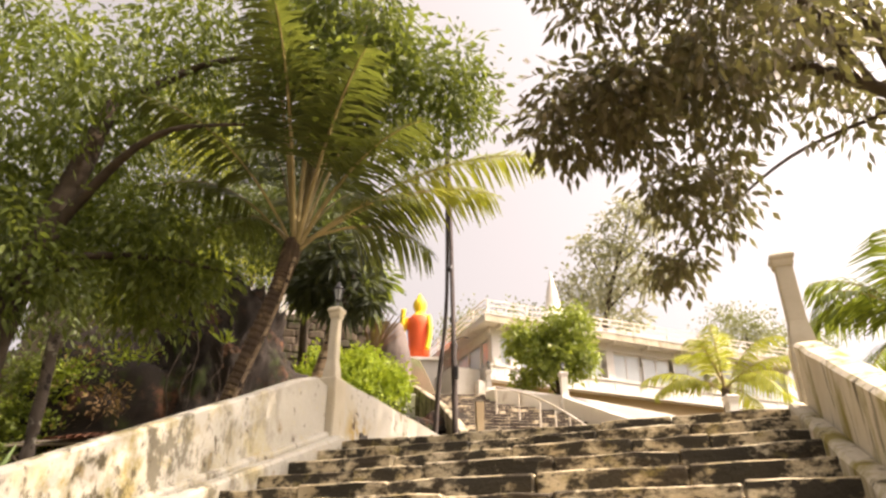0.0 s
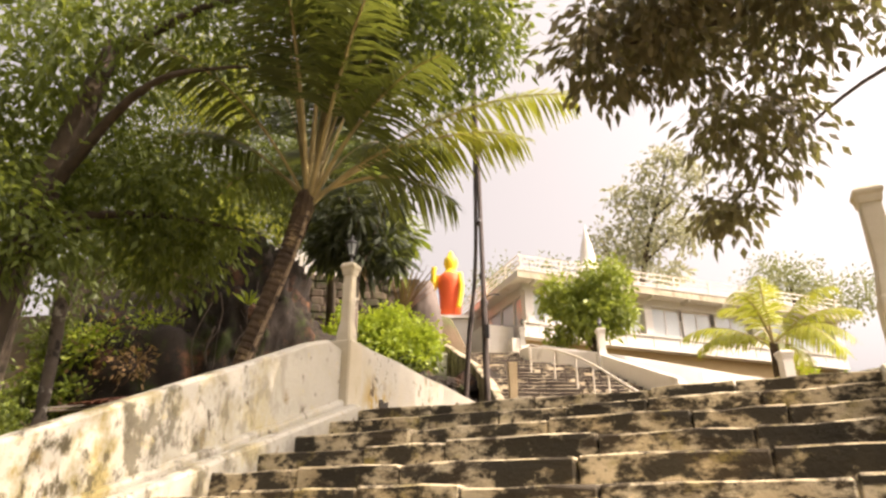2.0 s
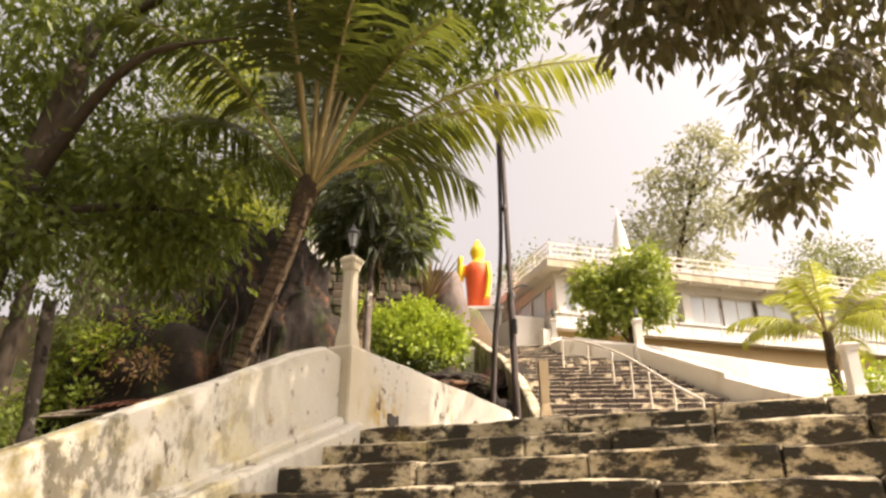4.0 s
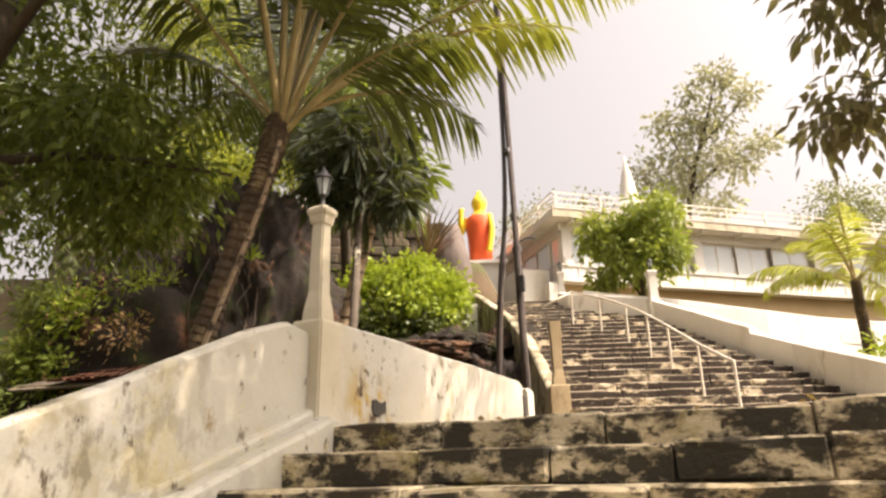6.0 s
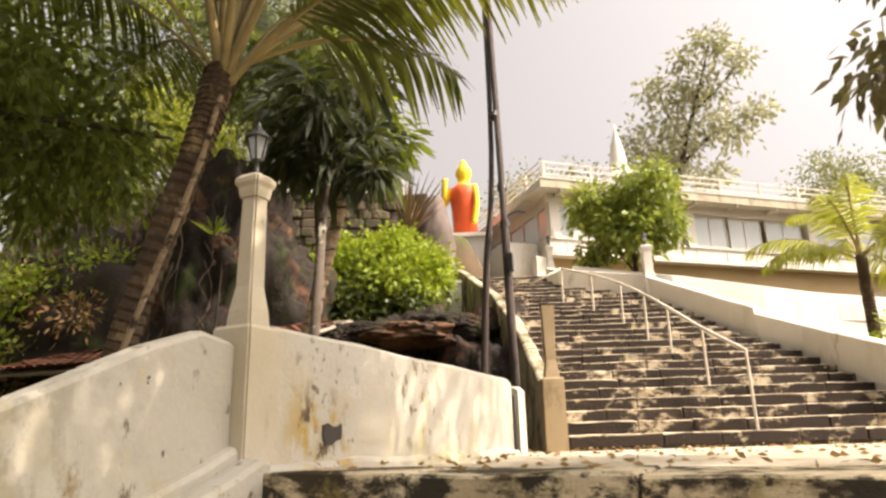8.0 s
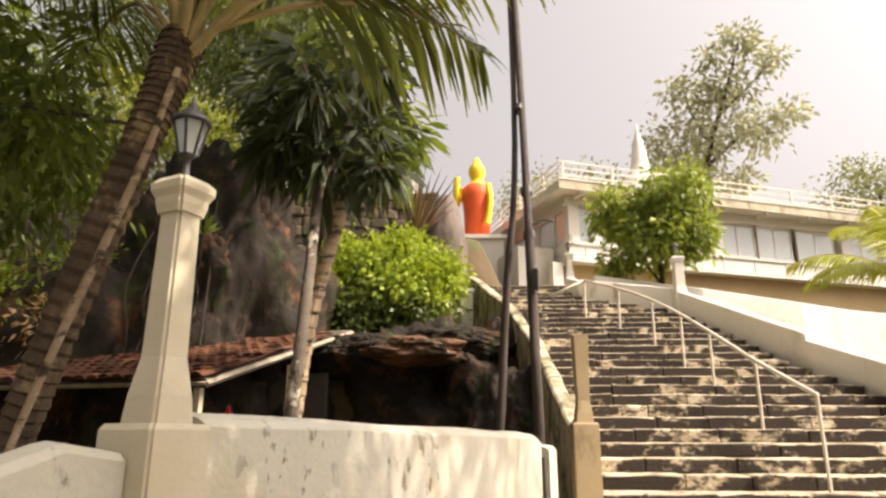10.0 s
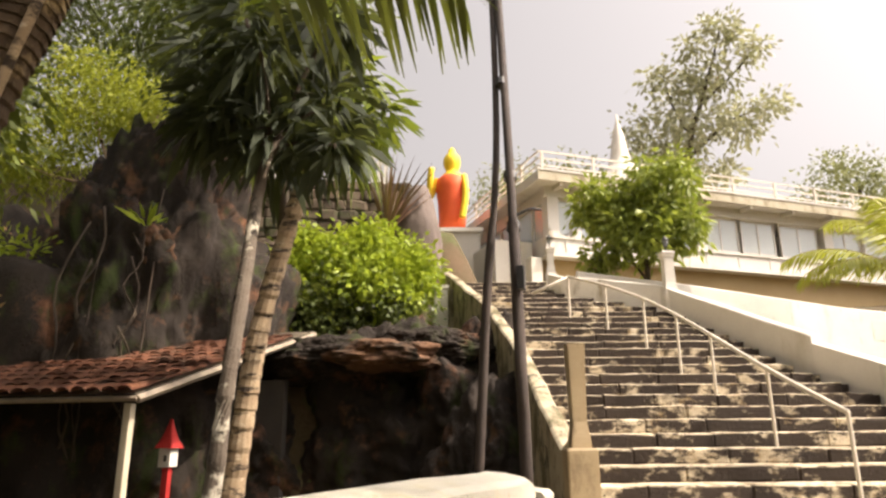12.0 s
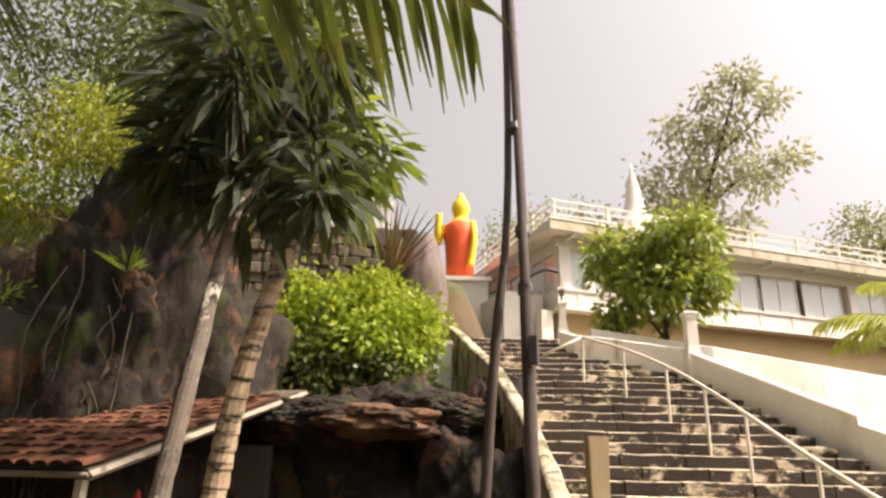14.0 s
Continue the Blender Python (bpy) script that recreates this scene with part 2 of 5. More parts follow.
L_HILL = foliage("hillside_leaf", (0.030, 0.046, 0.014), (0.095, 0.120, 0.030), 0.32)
L_OLIVE = foliage("olive_lime_leaf", (0.14, 0.18, 0.016), (0.32, 0.34, 0.03), 0.45)
L_LIME = foliage("yellow_green_leaf", (0.16, 0.24, 0.018), (0.33, 0.40, 0.035), 0.45)
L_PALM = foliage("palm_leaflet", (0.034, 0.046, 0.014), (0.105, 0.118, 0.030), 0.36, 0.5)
# yellow-green leaf; on the leaning palm's sunny fronds it has sunlight painted in
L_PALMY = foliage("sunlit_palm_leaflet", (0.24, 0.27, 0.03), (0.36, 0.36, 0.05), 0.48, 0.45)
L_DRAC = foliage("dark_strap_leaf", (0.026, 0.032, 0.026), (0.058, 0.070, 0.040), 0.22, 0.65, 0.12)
# far leaves greyed and lightened: distance haze is mixed into their colour
L_FAR = foliage("haze_paled_leaf", (0.27, 0.27, 0.17), (0.42, 0.40, 0.28), 0.45)
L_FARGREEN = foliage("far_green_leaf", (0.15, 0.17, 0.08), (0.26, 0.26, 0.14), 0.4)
L_GARDEN = foliage("garden_leaf", (0.11, 0.16, 0.03), (0.30, 0.35, 0.06), 0.45)
L_DRY = foliage("dry_leaf", (0.22, 0.12, 0.05), (0.32, 0.20, 0.09), 0.25)
L_DEAD = foliage("dead_frond", (0.085, 0.042, 0.026), (0.16, 0.085, 0.05), 0.15)
L_AGAVE = foliage("agave_leaf", (0.14, 0.20, 0.06), (0.20, 0.27, 0.09), 0.15)


def glass_material():
    m, n, l = _tree("window_glass")
    p = n["Principled BSDF"]
    p.inputs["Base Color"].default_value = (0.62, 0.66, 0.64, 1)
    p.inputs["Roughness"].default_value = 0.12
    p.inputs["Specular IOR Level"].default_value = 0.6
    p.inputs["Transmission Weight"].default_value = 0.3
    return m


M_GLASS = glass_material()

# ---- mesh helpers ----


def thing(name, label, category, at=(0, 0, 0), turn=0.0, group="", kind=""):
    ob = new(name)
    ob.empty_display_size = 0.2
    ob.matrix_basis = pose(*at, 0, 0, turn)
    return tagged(ob, label, category, group, kind)


def _root_matrix(ob):
    while ob.parent:
        ob = ob.parent
    return ob.matrix_basis


def part(name, bm, material, parent=None, label="", smooth=False, kind=""):
    """Links a bmesh, in world places, as one mesh under its thing or part."""
    if parent:
        bm.transform(_root_matrix(parent).inverted())
    me = bpy.data.meshes.new(name)
    bm.normal_update()
    bm.to_mesh(me)
    bm.free()
    return link(name, me, material, parent, label, smooth, kind)


def link(name, me, material, parent=None, label="", smooth=False, kind=""):
    if not me.materials:
        me.materials.append(material)
    if smooth:
        me.polygons.foreach_set("use_smooth", [True] * len(me.polygons))
    ob = new(name, me)
    ob.parent = parent
    return tagged(ob, label, "", "", kind)


def box(bm, c, s, turn=0.0, bevel=0.0, top=None):
    """A box of size s about c, turned about z; top: scale of its upper face."""
    r = bmesh.ops.create_cube(bm, size=1.0)
    vs = r["verts"]
    if top is not None:
        for v in vs:
            if v.co.z > 0:
                v.co.x *= top
                v.co.y *= top
    bmesh.ops.transform(bm, matrix=pose(*c, 0, 0, turn) @ Matrix.Diagonal((*s, 1)), verts=vs)
    es = list({e for v in vs for e in v.link_edges})
    if bevel:
        bmesh.ops.bevel(bm, geom=es, offset=bevel, segments=2, affect="EDGES", profile=0.6)
    return vs


def made_box(c, s, turn=0.0, bevel=0.0, top=None):
    bm = bmesh.new()
    box(bm, c, s, turn, bevel, top)
    return bm


def tube(bm, pts, radii, sides=8, caps=True):
    """A tapering tube along points."""
    rings = []
    pts = [Vector(p) for p in pts]
    for i, p in enumerate(pts):
        d = (pts[min(i + 1, len(pts) - 1)] - pts[max(i - 1, 0)]).normalized()
        a = d.cross(Vector((0, 0, 1)))
        a = (a if a.length > 0.05 else d.cross(Vector((1, 0, 0)))).normalized()
        b = d.cross(a).normalized()
        r = radii[i] if isinstance(radii, (list, tuple)) else radii
        rings.append([bm.verts.new(p + r * (math.cos(q) * a + math.sin(q) * b)) for q in [math.tau * k / sides for k in range(sides)]])
    for ra, rb in zip(rings, rings[1:]):
        for k in range(sides):
            bm.faces.new((ra[k], ra[(k + 1) % sides], rb[(k + 1) % sides], rb[k]))
    if caps:
        bm.faces.new(rings[0])
        bm.faces.new(rings[-1][::-1])
    bmesh.ops.recalc_face_normals(bm, faces=bm.faces[:])


def made_tube(pts, radii, sides=8):
    bm = bmesh.new()
    tube(bm, pts, radii, sides)
    return bm


def bend(points, n=6):
    """A smooth line through points."""
    ps = [Vector(p) for p in points]
    ps = [2 * ps[0] - ps[1], *ps, 2 * ps[-1] - ps[-2]]
    out = []
    for i in range(1, len(ps) - 2):
        for k in range(n):
            t = k / n
            a, b, c, d = ps[i - 1:i + 3]
            out.append(0.5 * (2 * b + (c - a) * t + (2 * a - 5 * b + 4 * c - d) * t * t + (3 * b - a - 3 * c + d) * t ** 3))
    return out + [ps[-2]]


def roughen(bm, amount, scale, seed=0.0):
    off = Vector((seed, seed * 1.7, seed * 0.3))
    for v in bm.verts:
        v.co += amount * noise.noise_vector(v.co * scale + off)


def lathe(bm, c, profile, sides=12):
    """A turned shape about a vertical line at c; profile of (radius, height)."""
    rings = [[bm.verts.new((c[0] + r * math.cos(math.tau * k / sides), c[1] + r * math.sin(math.tau * k / sides), c[2] + z)) for k in range(sides)] for r, z in profile]
    for ra, rb in zip(rings, rings[1:]):
        for k in range(sides):
            bm.faces.new((ra[k], ra[(k + 1) % sides], rb[(k + 1) % sides], rb[k]))
    bm.faces.new(rings[0][::-1])
    bm.faces.new(rings[-1])


def square_lathe(bm, c, profile, turn=0.0):
    """A square post of changing half width: profile of (half width, height)."""
    m = pose(c[0], c[1], c[2], 0, 0, turn)
    rings = [[bm.verts.new(m @ Vector((sx * h, sy * h, z))) for sx, sy in ((-1, -1), (1, -1), (1, 1), (-1, 1))] for h, z in profile]
    for ra, rb in zip(rings, rings[1:]):
        for k in range(4):
            bm.faces.new((ra[k], ra[(k + 1) % 4], rb[(k + 1) % 4], rb[k]))
    bm.faces.new(rings[0][::-1])
    bm.faces.new(rings[-1])
    es = [e for e in bm.edges if abs(e.verts[0].co.z - e.verts[1].co.z) > 0.02]
    bmesh.ops.bevel(bm, geom=es, offset=0.012, segments=2, affect="EDGES")


def strip_wall(bm, line, thick):
    """A wall along points (x, y, bottom, top), with a rounded top."""
    n = len(line)
    rings = []
    for i, (x, y, zb, zt) in enumerate(line):
        a, b = line[max(i - 1, 0)], line[min(i + 1, n - 1)]
        d = Vector((b[0] - a[0], b[1] - a[1], 0)).normalized()
        s = Vector((-d.y, d.x, 0)) * thick / 2
        c = Vector((x, y, 0))
        prof = [(-1, zb), (-1, zt - 0.035), (-0.72, zt - 0.008), (0, zt), (0.72, zt - 0.008), (1, zt - 0.035), (1, zb)]
        rings.append([bm.verts.new(c + s * k + Vector((0, 0, z))) for k, z in prof])
    m = len(rings[0])
    for ra, rb in zip(rings, rings[1:]):
        for k in range(m):
            bm.faces.new((ra[k], rb[k], rb[(k + 1) % m], ra[(k + 1) % m]))
    bm.faces.new(rings[0])
    bm.faces.new(rings[-1][::-1])
    bmesh.ops.recalc_face_normals(bm, faces=bm.faces[:])


def dense(points, step=0.35):
    """Points added along a wall's line, so that it can be uneven."""
    out = []
    for a, b in zip(points, points[1:]):
        k = max(1, int(math.dist(a[:2], b[:2]) / step))
        out += [tuple(p + (q - p) * j / k for p, q in zip(a, b)) for j in range(k)]
    return out + [points[-1]]


rng = np.random.default_rng(7)


def mesh_from(name, verts, faces):
    """A mesh from arrays: verts (n, 3), faces (m, 4)."""
    me = bpy.data.meshes.new(name)
    me.vertices.add(len(verts))
    me.vertices.foreach_set("co", np.asarray(verts, np.float32).ravel())
    me.loops.add(faces.size)
    me.loops.foreach_set("vertex_index", faces.astype(np.int32).ravel())
    me.polygons.add(len(faces))
    me.polygons.foreach_set("loop_start", np.arange(0, faces.size, faces.shape[1], dtype=np.int32))
    me.update(calc_edges=True)
    return me


def unit(v):
    return v / np.maximum(np.linalg.norm(v, axis=1, keepdims=True), 1e-6)


def leaf_mesh(name, roots, ways, length, width, fold=0.25):
    """Folded pointed leaves at roots, along ways."""
    n = len(roots)
    ways = unit(ways)
    side = unit(np.cross(ways, unit(rng.normal(size=(n, 3)))))
    up = np.cross(side, ways)
    ln = length * rng.uniform(0.7, 1.25, (n, 1))
    wd = width * rng.uniform(0.7, 1.25, (n, 1))
    mid = roots + ways * ln * 0.45 - up * wd * fold
    tip = roots + ways * ln - np.array([0, 0, 1.0]) * ln * 0.12
    v = np.stack([roots, mid + side * wd * 0.5 + up * wd * fold, tip, mid - side * wd * 0.5 + up * wd * fold], 1).reshape(-1, 3)
    f = np.arange(4 * n).reshape(-1, 4)
    return mesh_from(name, v, f)


def clump_points(centre, radii, clumps, per, spread, shell=0.55):
    """Leaf places gathered in clumps, mostly near the outside of an uneven ball."""
    d = unit(rng.normal(size=(clumps, 3)))
    r = shell + (1 - shell) * rng.random((clumps, 1)) ** 0.6
    r *= 0.78 + 0.35 * rng.random((clumps, 1))
    c = np.array(centre) + d * r * np.array(radii)
    pts = np.repeat(c, per, 0)
    off = rng.normal(size=pts.shape) * spread
    return pts + off, unit(off + 0.4 * spread * rng.normal(size=off.shape)), c


def crown(name, blobs, material, parent, leaf, droop=0.5, shell=0.5, label=""):
    """blobs: (centre, radii, clumps, leaves per clump, clump spread)."""
    ps, ws = [], []
    for centre, radii, clumps, per, spread in blobs:
        p, w, _ = clump_points(centre, radii, clumps, per, spread, shell)
        ps.append(p)
        ws.append(w - np.array([0, 0, droop]))
    p, w = np.concatenate(ps), np.concatenate(ws)
    p = p - np.array(_root_matrix(parent).translation) if parent else p
    return link(name, leaf_mesh(name, p, w, *leaf), material, parent, label)


def frond_mesh(name, base, way, length, sag, leaflets=46, leaf_len=0.55, leaf_wid=0.045, start=0.18, hang=0.5, rib=0.035):
    """A palm frond: bowed midrib with two rows of hanging leaflets."""
    way = Vector(way).normalized()
    n = 14
    line = [Vector(base)]
    d = way.copy()
    for i in range(n):
        line.append(line[-1] + d * length / n)
        d = (d + Vector((0, 0, -sag / n * (0.5 + 1.4 * i / n)))).normalized()
    vs, fs = [], []
    flat = Vector((way.x, way.y, 0))
    flat = flat.normalized() if flat.length > 0.05 else Vector((1, 0, 0))
    across = Vector((-flat.y, flat.x, 0))
    for i, p in enumerate(line):                         # midrib, three-sided
        w = rib * (1 - i / n) ** 0.7 + 0.006
        for q in (across * w, -across * w, Vector((0, 0, -w))):
            vs.append(p + q)
    for i in range(n):
        for k in range(3):
            a, b = 3 * i + k, 3 * i + (k + 1) % 3
            fs.append((a, b, b + 3, a + 3))
    rnd = random.Random(int(1000 * abs(way.x + 2 * way.y + 3 * way.z)))
    for j in range(leaflets):
        s = start + (1 - start) * (j + 0.5) / leaflets
        x = s * n
        i = min(int(x), n - 1)
        p = line[i].lerp(line[i + 1], x - i)
        along = (line[i + 1] - line[i]).normalized()
        ll = leaf_len * (0.55 + 0.9 * math.sin(math.pi * min(1, 0.12 + s * 0.86))) * rnd.uniform(0.8, 1.1)
        for sgn in (-1, 1):
            if rnd.random() < 0.05:
                continue
            o = (across * sgn * 0.8 + along * rnd.uniform(0.45, 0.75) + Vector((0, 0, -hang * rnd.uniform(0.5, 1.2)))).normalized()
            wv = along.cross(o).cross(o).normalized() * leaf_wid * 0.5
            m = p + o * ll * 0.5
            tip = p + o * ll + Vector((0, 0, -ll * hang * 0.45))
            b = len(vs)
            vs += [p - wv * 0.5, p + wv * 0.5, m + wv, m - wv, tip + wv * 0.15, tip - wv * 0.15]
            fs += [(b, b + 1, b + 2, b + 3), (b + 3, b + 2, b + 4, b + 5)]
    me = mesh_from(name, np.array([tuple(v) for v in vs]), np.array(fs))
    me.polygons.foreach_set("material_index", [0] * (3 * n) + [1] * (len(fs) - 3 * n))
    return me


def boulder(name, c, r, material, label, category, seed, cut=4, amount=0.22, kind=""):
    bm = bmesh.new()
    bmesh.ops.create_icosphere(bm, subdivisions=cut + 1, radius=1.0)
    off = Vector((seed, -seed, seed * 0.5))
    for v in bm.verts:
        d = v.co.normalized()
        k = 1 + amount * noise.noise(d * 1.6 + off) + amount * 0.55 * noise.noise(d * 4.1 + off) + amount * 0.34 * abs(noise.noise(d * 9 + off)) + amount * 0.20 * noise.noise(d * 19 + off) + amount * 0.12 * noise.noise(d * 37 + off)
        v.co = Vector((c[0] + d.x * r[0] * k, c[1] + d.y * r[1] * k, c[2] + d.z * r[2] * k))
    ob = part(name, bm, material, None, "", True)
    return tagged(ob, label, category, "", kind)

# ---- plan ----
# The top landing lies at z = 0; the lower flight climbs along +y to its edge at y = 8.
# The upper flight starts at FOOT and climbs along V, its steps running along U.
RISE_A, RUN_A = 0.19, 0.50
RISE_B, RUN_B = 0.175, 0.38
A_UP = radians(25)
U, V = Vector((math.cos(A_UP), math.sin(A_UP), 0)), Vector((-math.sin(A_UP), math.cos(A_UP), 0))
FOOT = Vector((-1.30, 14.10, 0))
SLOPE_B = RISE_B / RUN_B


def up(u, v, z=None):
    """A place on the upper flight; z over the landing, by default on the line of its step edges."""
    p = FOOT + U * u + V * v
    return Vector((p.x, p.y, SLOPE_B * v + 0.1 if z is None else z))


def between(table, x):
    for (a, va), (b, vb) in zip(table, table[1:]):
        if x <= b:
            return va + (vb - va) * max(0.0, (x - a) / (b - a))
    return table[-1][1]


RIGHT_EDGE = ((-0.5, 5.2), (2.9, 4.75), (4.2, 4.1), (7.2, 3.5), (8.5, 3.0), (10.4, 1.9))
LEFT_EDGE = ((-0.5, 0.02), (4.0, -0.02), (6.5, -0.3), (8.2, -0.65), (10.4, -1.1))


def smooth(x, a, b):
    t = min(1, max(0, (x - a) / (b - a)))
    return t * t * (3 - 2 * t)


def ground_height(x, y):
    """The hillside: low in front, a hollow beside the landing, rising behind."""
    d = Vector((x, y, 0)) - FOOT
    v, u = d.dot(V), d.dot(U)
    hill = -1.3 + 5.7 * smooth(v, -0.5, 12.5) + 2.4 * smooth(v, 12, 26) + 6 * smooth(v, 26, 90)
    low = -3.1 + 2.3 * smooth(y, 0.0, 8.5)
    h = low + (hill + 0.8) * smooth(y, 11, 15)
    h = min(h, hill) if y > 13 else h
    if u < 0.3:                                  # beside the upper flight, on the hollow's side
        k = smooth(u, 0.3, -1.2)
        rock = -1.2 + 4.0 * smooth(v, 5.2, 6.8) + 0.5 * smooth(v, 7.0, 9.0) + 3.7 * smooth(v, 10.2, 13.0) + 1.5 * smooth(v, 14, 22)
        h = h * (1 - k) + k * (rock if y > 7 else min(h, -1.0))
    h += 3.0 * smooth(-x, 10.0, 14) * smooth(y, 1, 7) * (1 - smooth(y, 10.5, 13))
    h -= 1.7 * smooth(u, 2.6, 4.2) * smooth(v, 3, 6) * (1 - smooth(v, 15, 18))
    h += 1.0 * smooth(x, 5.5, 10) * smooth(y, 3, 10)
    h += 0.12 * noise.noise(Vector((x * 0.7, y * 0.7, 0)))
    if -1.6 < x < 4.2 and y < 16.5:
        h = min(h, -0.38 * max(0.0, 8 - y) - 0.75)
    return h


# ---- ground ----
def axis(a, b, near, far):
    xs = list(np.arange(a, b + 1e-6, near))
    g, lo, hi = near, [a], [b]
    while hi[-1] < far:
        g *= 1.25
        hi.append(hi[-1] + g)
        lo.append(lo[-1] - g)
    return sorted(lo[1:]) + xs + hi[1:]


gx, gy = axis(-16, 10, 0.4, 900), axis(-4, 34, 0.4, 900)
gv = np.array([(x, y, ground_height(x, y)) for y in gy for x in gx])
w = len(gx)
gf = np.array([(j * w + i, j * w + i + 1, (j + 1) * w + i + 1, (j + 1) * w + i) for j in range(len(gy) - 1) for i in range(w - 1)])
tagged(link("ground", mesh_from("ground", gv, gf), M_SOIL, None, "", True), "brown hillside soil with leaf litter and moss", "ground", "", "structure")

# ---- lower flight, left wall and kerb ----
LOWER = 17
bm = bmesh.new()
for k in range(1, LOWER + 1):
    y1 = 8.05 - RUN_A * k + 0.45
    box(bm, (1.24, y1, -RISE_A * k - 1.03), (5.0, 0.9, 2.0))
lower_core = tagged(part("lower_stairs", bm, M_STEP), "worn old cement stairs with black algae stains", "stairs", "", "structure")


def wall_z(y):
    return 0.765 - 0.450 * max(0.0, 7.80 - y)


left_line = [(-1.50, y, -0.41 * (8 - y) - 1.2, wall_z(y) - (0.04 * smooth(y, 7.5, 7.95))) for y in np.arange(-0.6, 7.96, 0.3)] + [(-1.50, 8.02, -1.2, 0.70)]
bm = bmesh.new()
strip_wall(bm, left_line, 0.22)
roughen(bm, 0.012, 2.3)
wall_left = tagged(part("wall_left", bm, M_WALL, None, "", False), "sloping cream-painted parapet wall with brown stains", "wall", "", "structure")
bm = bmesh.new()
strip_wall(bm, [(-1.515, y, wall_z(y) - 0.085, wall_z(y) - 0.05) for y in np.arange(-0.6, 7.85, 0.3)], 0.243)
part("coping_lip", bm, M_WALL, wall_left)
for name, x, wd, dz in (("kerb", -1.23, 0.19, 0.075), ("kerb_moulding", -1.375, 0.10, 0.13)):
    bm = bmesh.new()
    strip_wall(bm, [(x, y, -0.38 * (8.06 - y) - 0.75, dz - 0.38 * max(0.0, 8.0 - y)) for y in (*np.arange(-0.6, 7.9, 0.3), 8.0, 8.06)], wd)
    roughen(bm, 0.012, 5.0, x)
    tagged(part(name, bm, M_WALL), "stained cream kerb along the foot of the parapet", "kerb", "", "structure")

# right-hand wall of the lower flight
bm = bmesh.new()
strip_wall(bm, [(3.74, y, -0.43 * (8 - y) - 1.4, 0.57 - 0.43 * (7.9 - y)) for y in np.arange(-0.6, 8.0, 0.3)], 0.24)
roughen(bm, 0.014, 2.3, 5)
tagged(part("wall_right", bm, M_STREAK), "sloping parapet wall with yellow moss streaks", "wall", "", "structure")
bm = bmesh.new()
strip_wall(bm, [(3.56, y, -0.38 * (8.06 - y) - 0.75, 0.03 - 0.38 * max(0.0, 8.0 - y)) for y in (*np.arange(-0.6, 7.9, 0.3), 8.0, 8.06)], 0.15)
roughen(bm, 0.02, 4.0, 9)
tagged(part("kerb_right", bm, M_STREAK), "mossy kerb along the foot of the parapet", "kerb", "", "structure")

# ---- landing ----
bm = bmesh.new()
corners = [(-1.5, 8.10), (4.0, 8.10), (4.0, 16.8), tuple(up(5.6, 0.2)[:2]), tuple(up(-0.3, 0.2)[:2]), (-1.9, 14.3)]
lowv, topv = [[bm.verts.new((x, y, z)) for x, y in corners] for z in (-1.6, -0.03)]
bm.faces.new(topv)
bm.faces.new(lowv[::-1])
for i in range(len(corners)):
    j = (i + 1) % len(corners)
    bm.faces.new((lowv[i], lowv[j], topv[j], topv[i]))
landing = tagged(part("landing", bm, M_PAVE), "worn cement landing littered with dry leaves", "landing", "", "structure")

# landing's left wall, with a broken joint near its end
bm = bmesh.new()
strip_wall(bm, [(-1.495, y, -1.3, 0.825 - 0.010 * (y - 8) + 0.008 * math.sin(3 * y)) for y in np.arange(8.29, 11.9, 0.3)] + [(-1.495, 12.02, -1.3, 0.785), (-1.495, 12.1, -1.3, 0.75)], 0.38)
for v in bm.verts:
    v.co.z += 0.10 * max(0.0, -1.31 - v.co.x) if v.co.z > 0 else 0.0
roughen(bm, 0.012, 2.0, 3)
landing_wall = tagged(part("landing_wall", bm, M_FLAKED), "cream-painted low wall with stains and flaked paint", "wall", "", "structure")
bm = bmesh.new()
strip_wall(bm, [(-1.36, 12.17, -1.3, 0.68), (-1.36, 12.25, -1.3, 0.70), (-1.36, 12.38, -1.3, 0.685)], 0.2)
part("wall_end", bm, M_FLAKED, landing_wall)
bm = made_box((-1.315, 8.84, 0.20), (0.036, 0.20, 0.10))
bmesh.ops.subdivide_edges(bm, edges=bm.edges[:], cuts=3, use_grid_fill=True)
for v in bm.verts:
    v.co.y += 0.035 * noise.noise(v.co * 14)
    v.co.z += 0.030 * noise.noise(v.co * 17 + Vector((3, 1, 7)))
part("drain_hole", bm, M_DARK, landing_wall)
line = [(-1.27, y, -0.2, 0.045 + 0.012 * math.sin(5 * y)) for y in np.arange(8.15, 12.3, 0.3)]
bm = bmesh.new()
strip_wall(bm, line, 0.11)
roughen(bm, 0.018, 6.0, 8)
part("wall_footing", bm, M_FLAKED, landing_wall)
part("cracked_joint", made_box((-1.36, 12.135, -0.36), (0.16, 0.07, 1.9)), M_DARK, landing_wall)


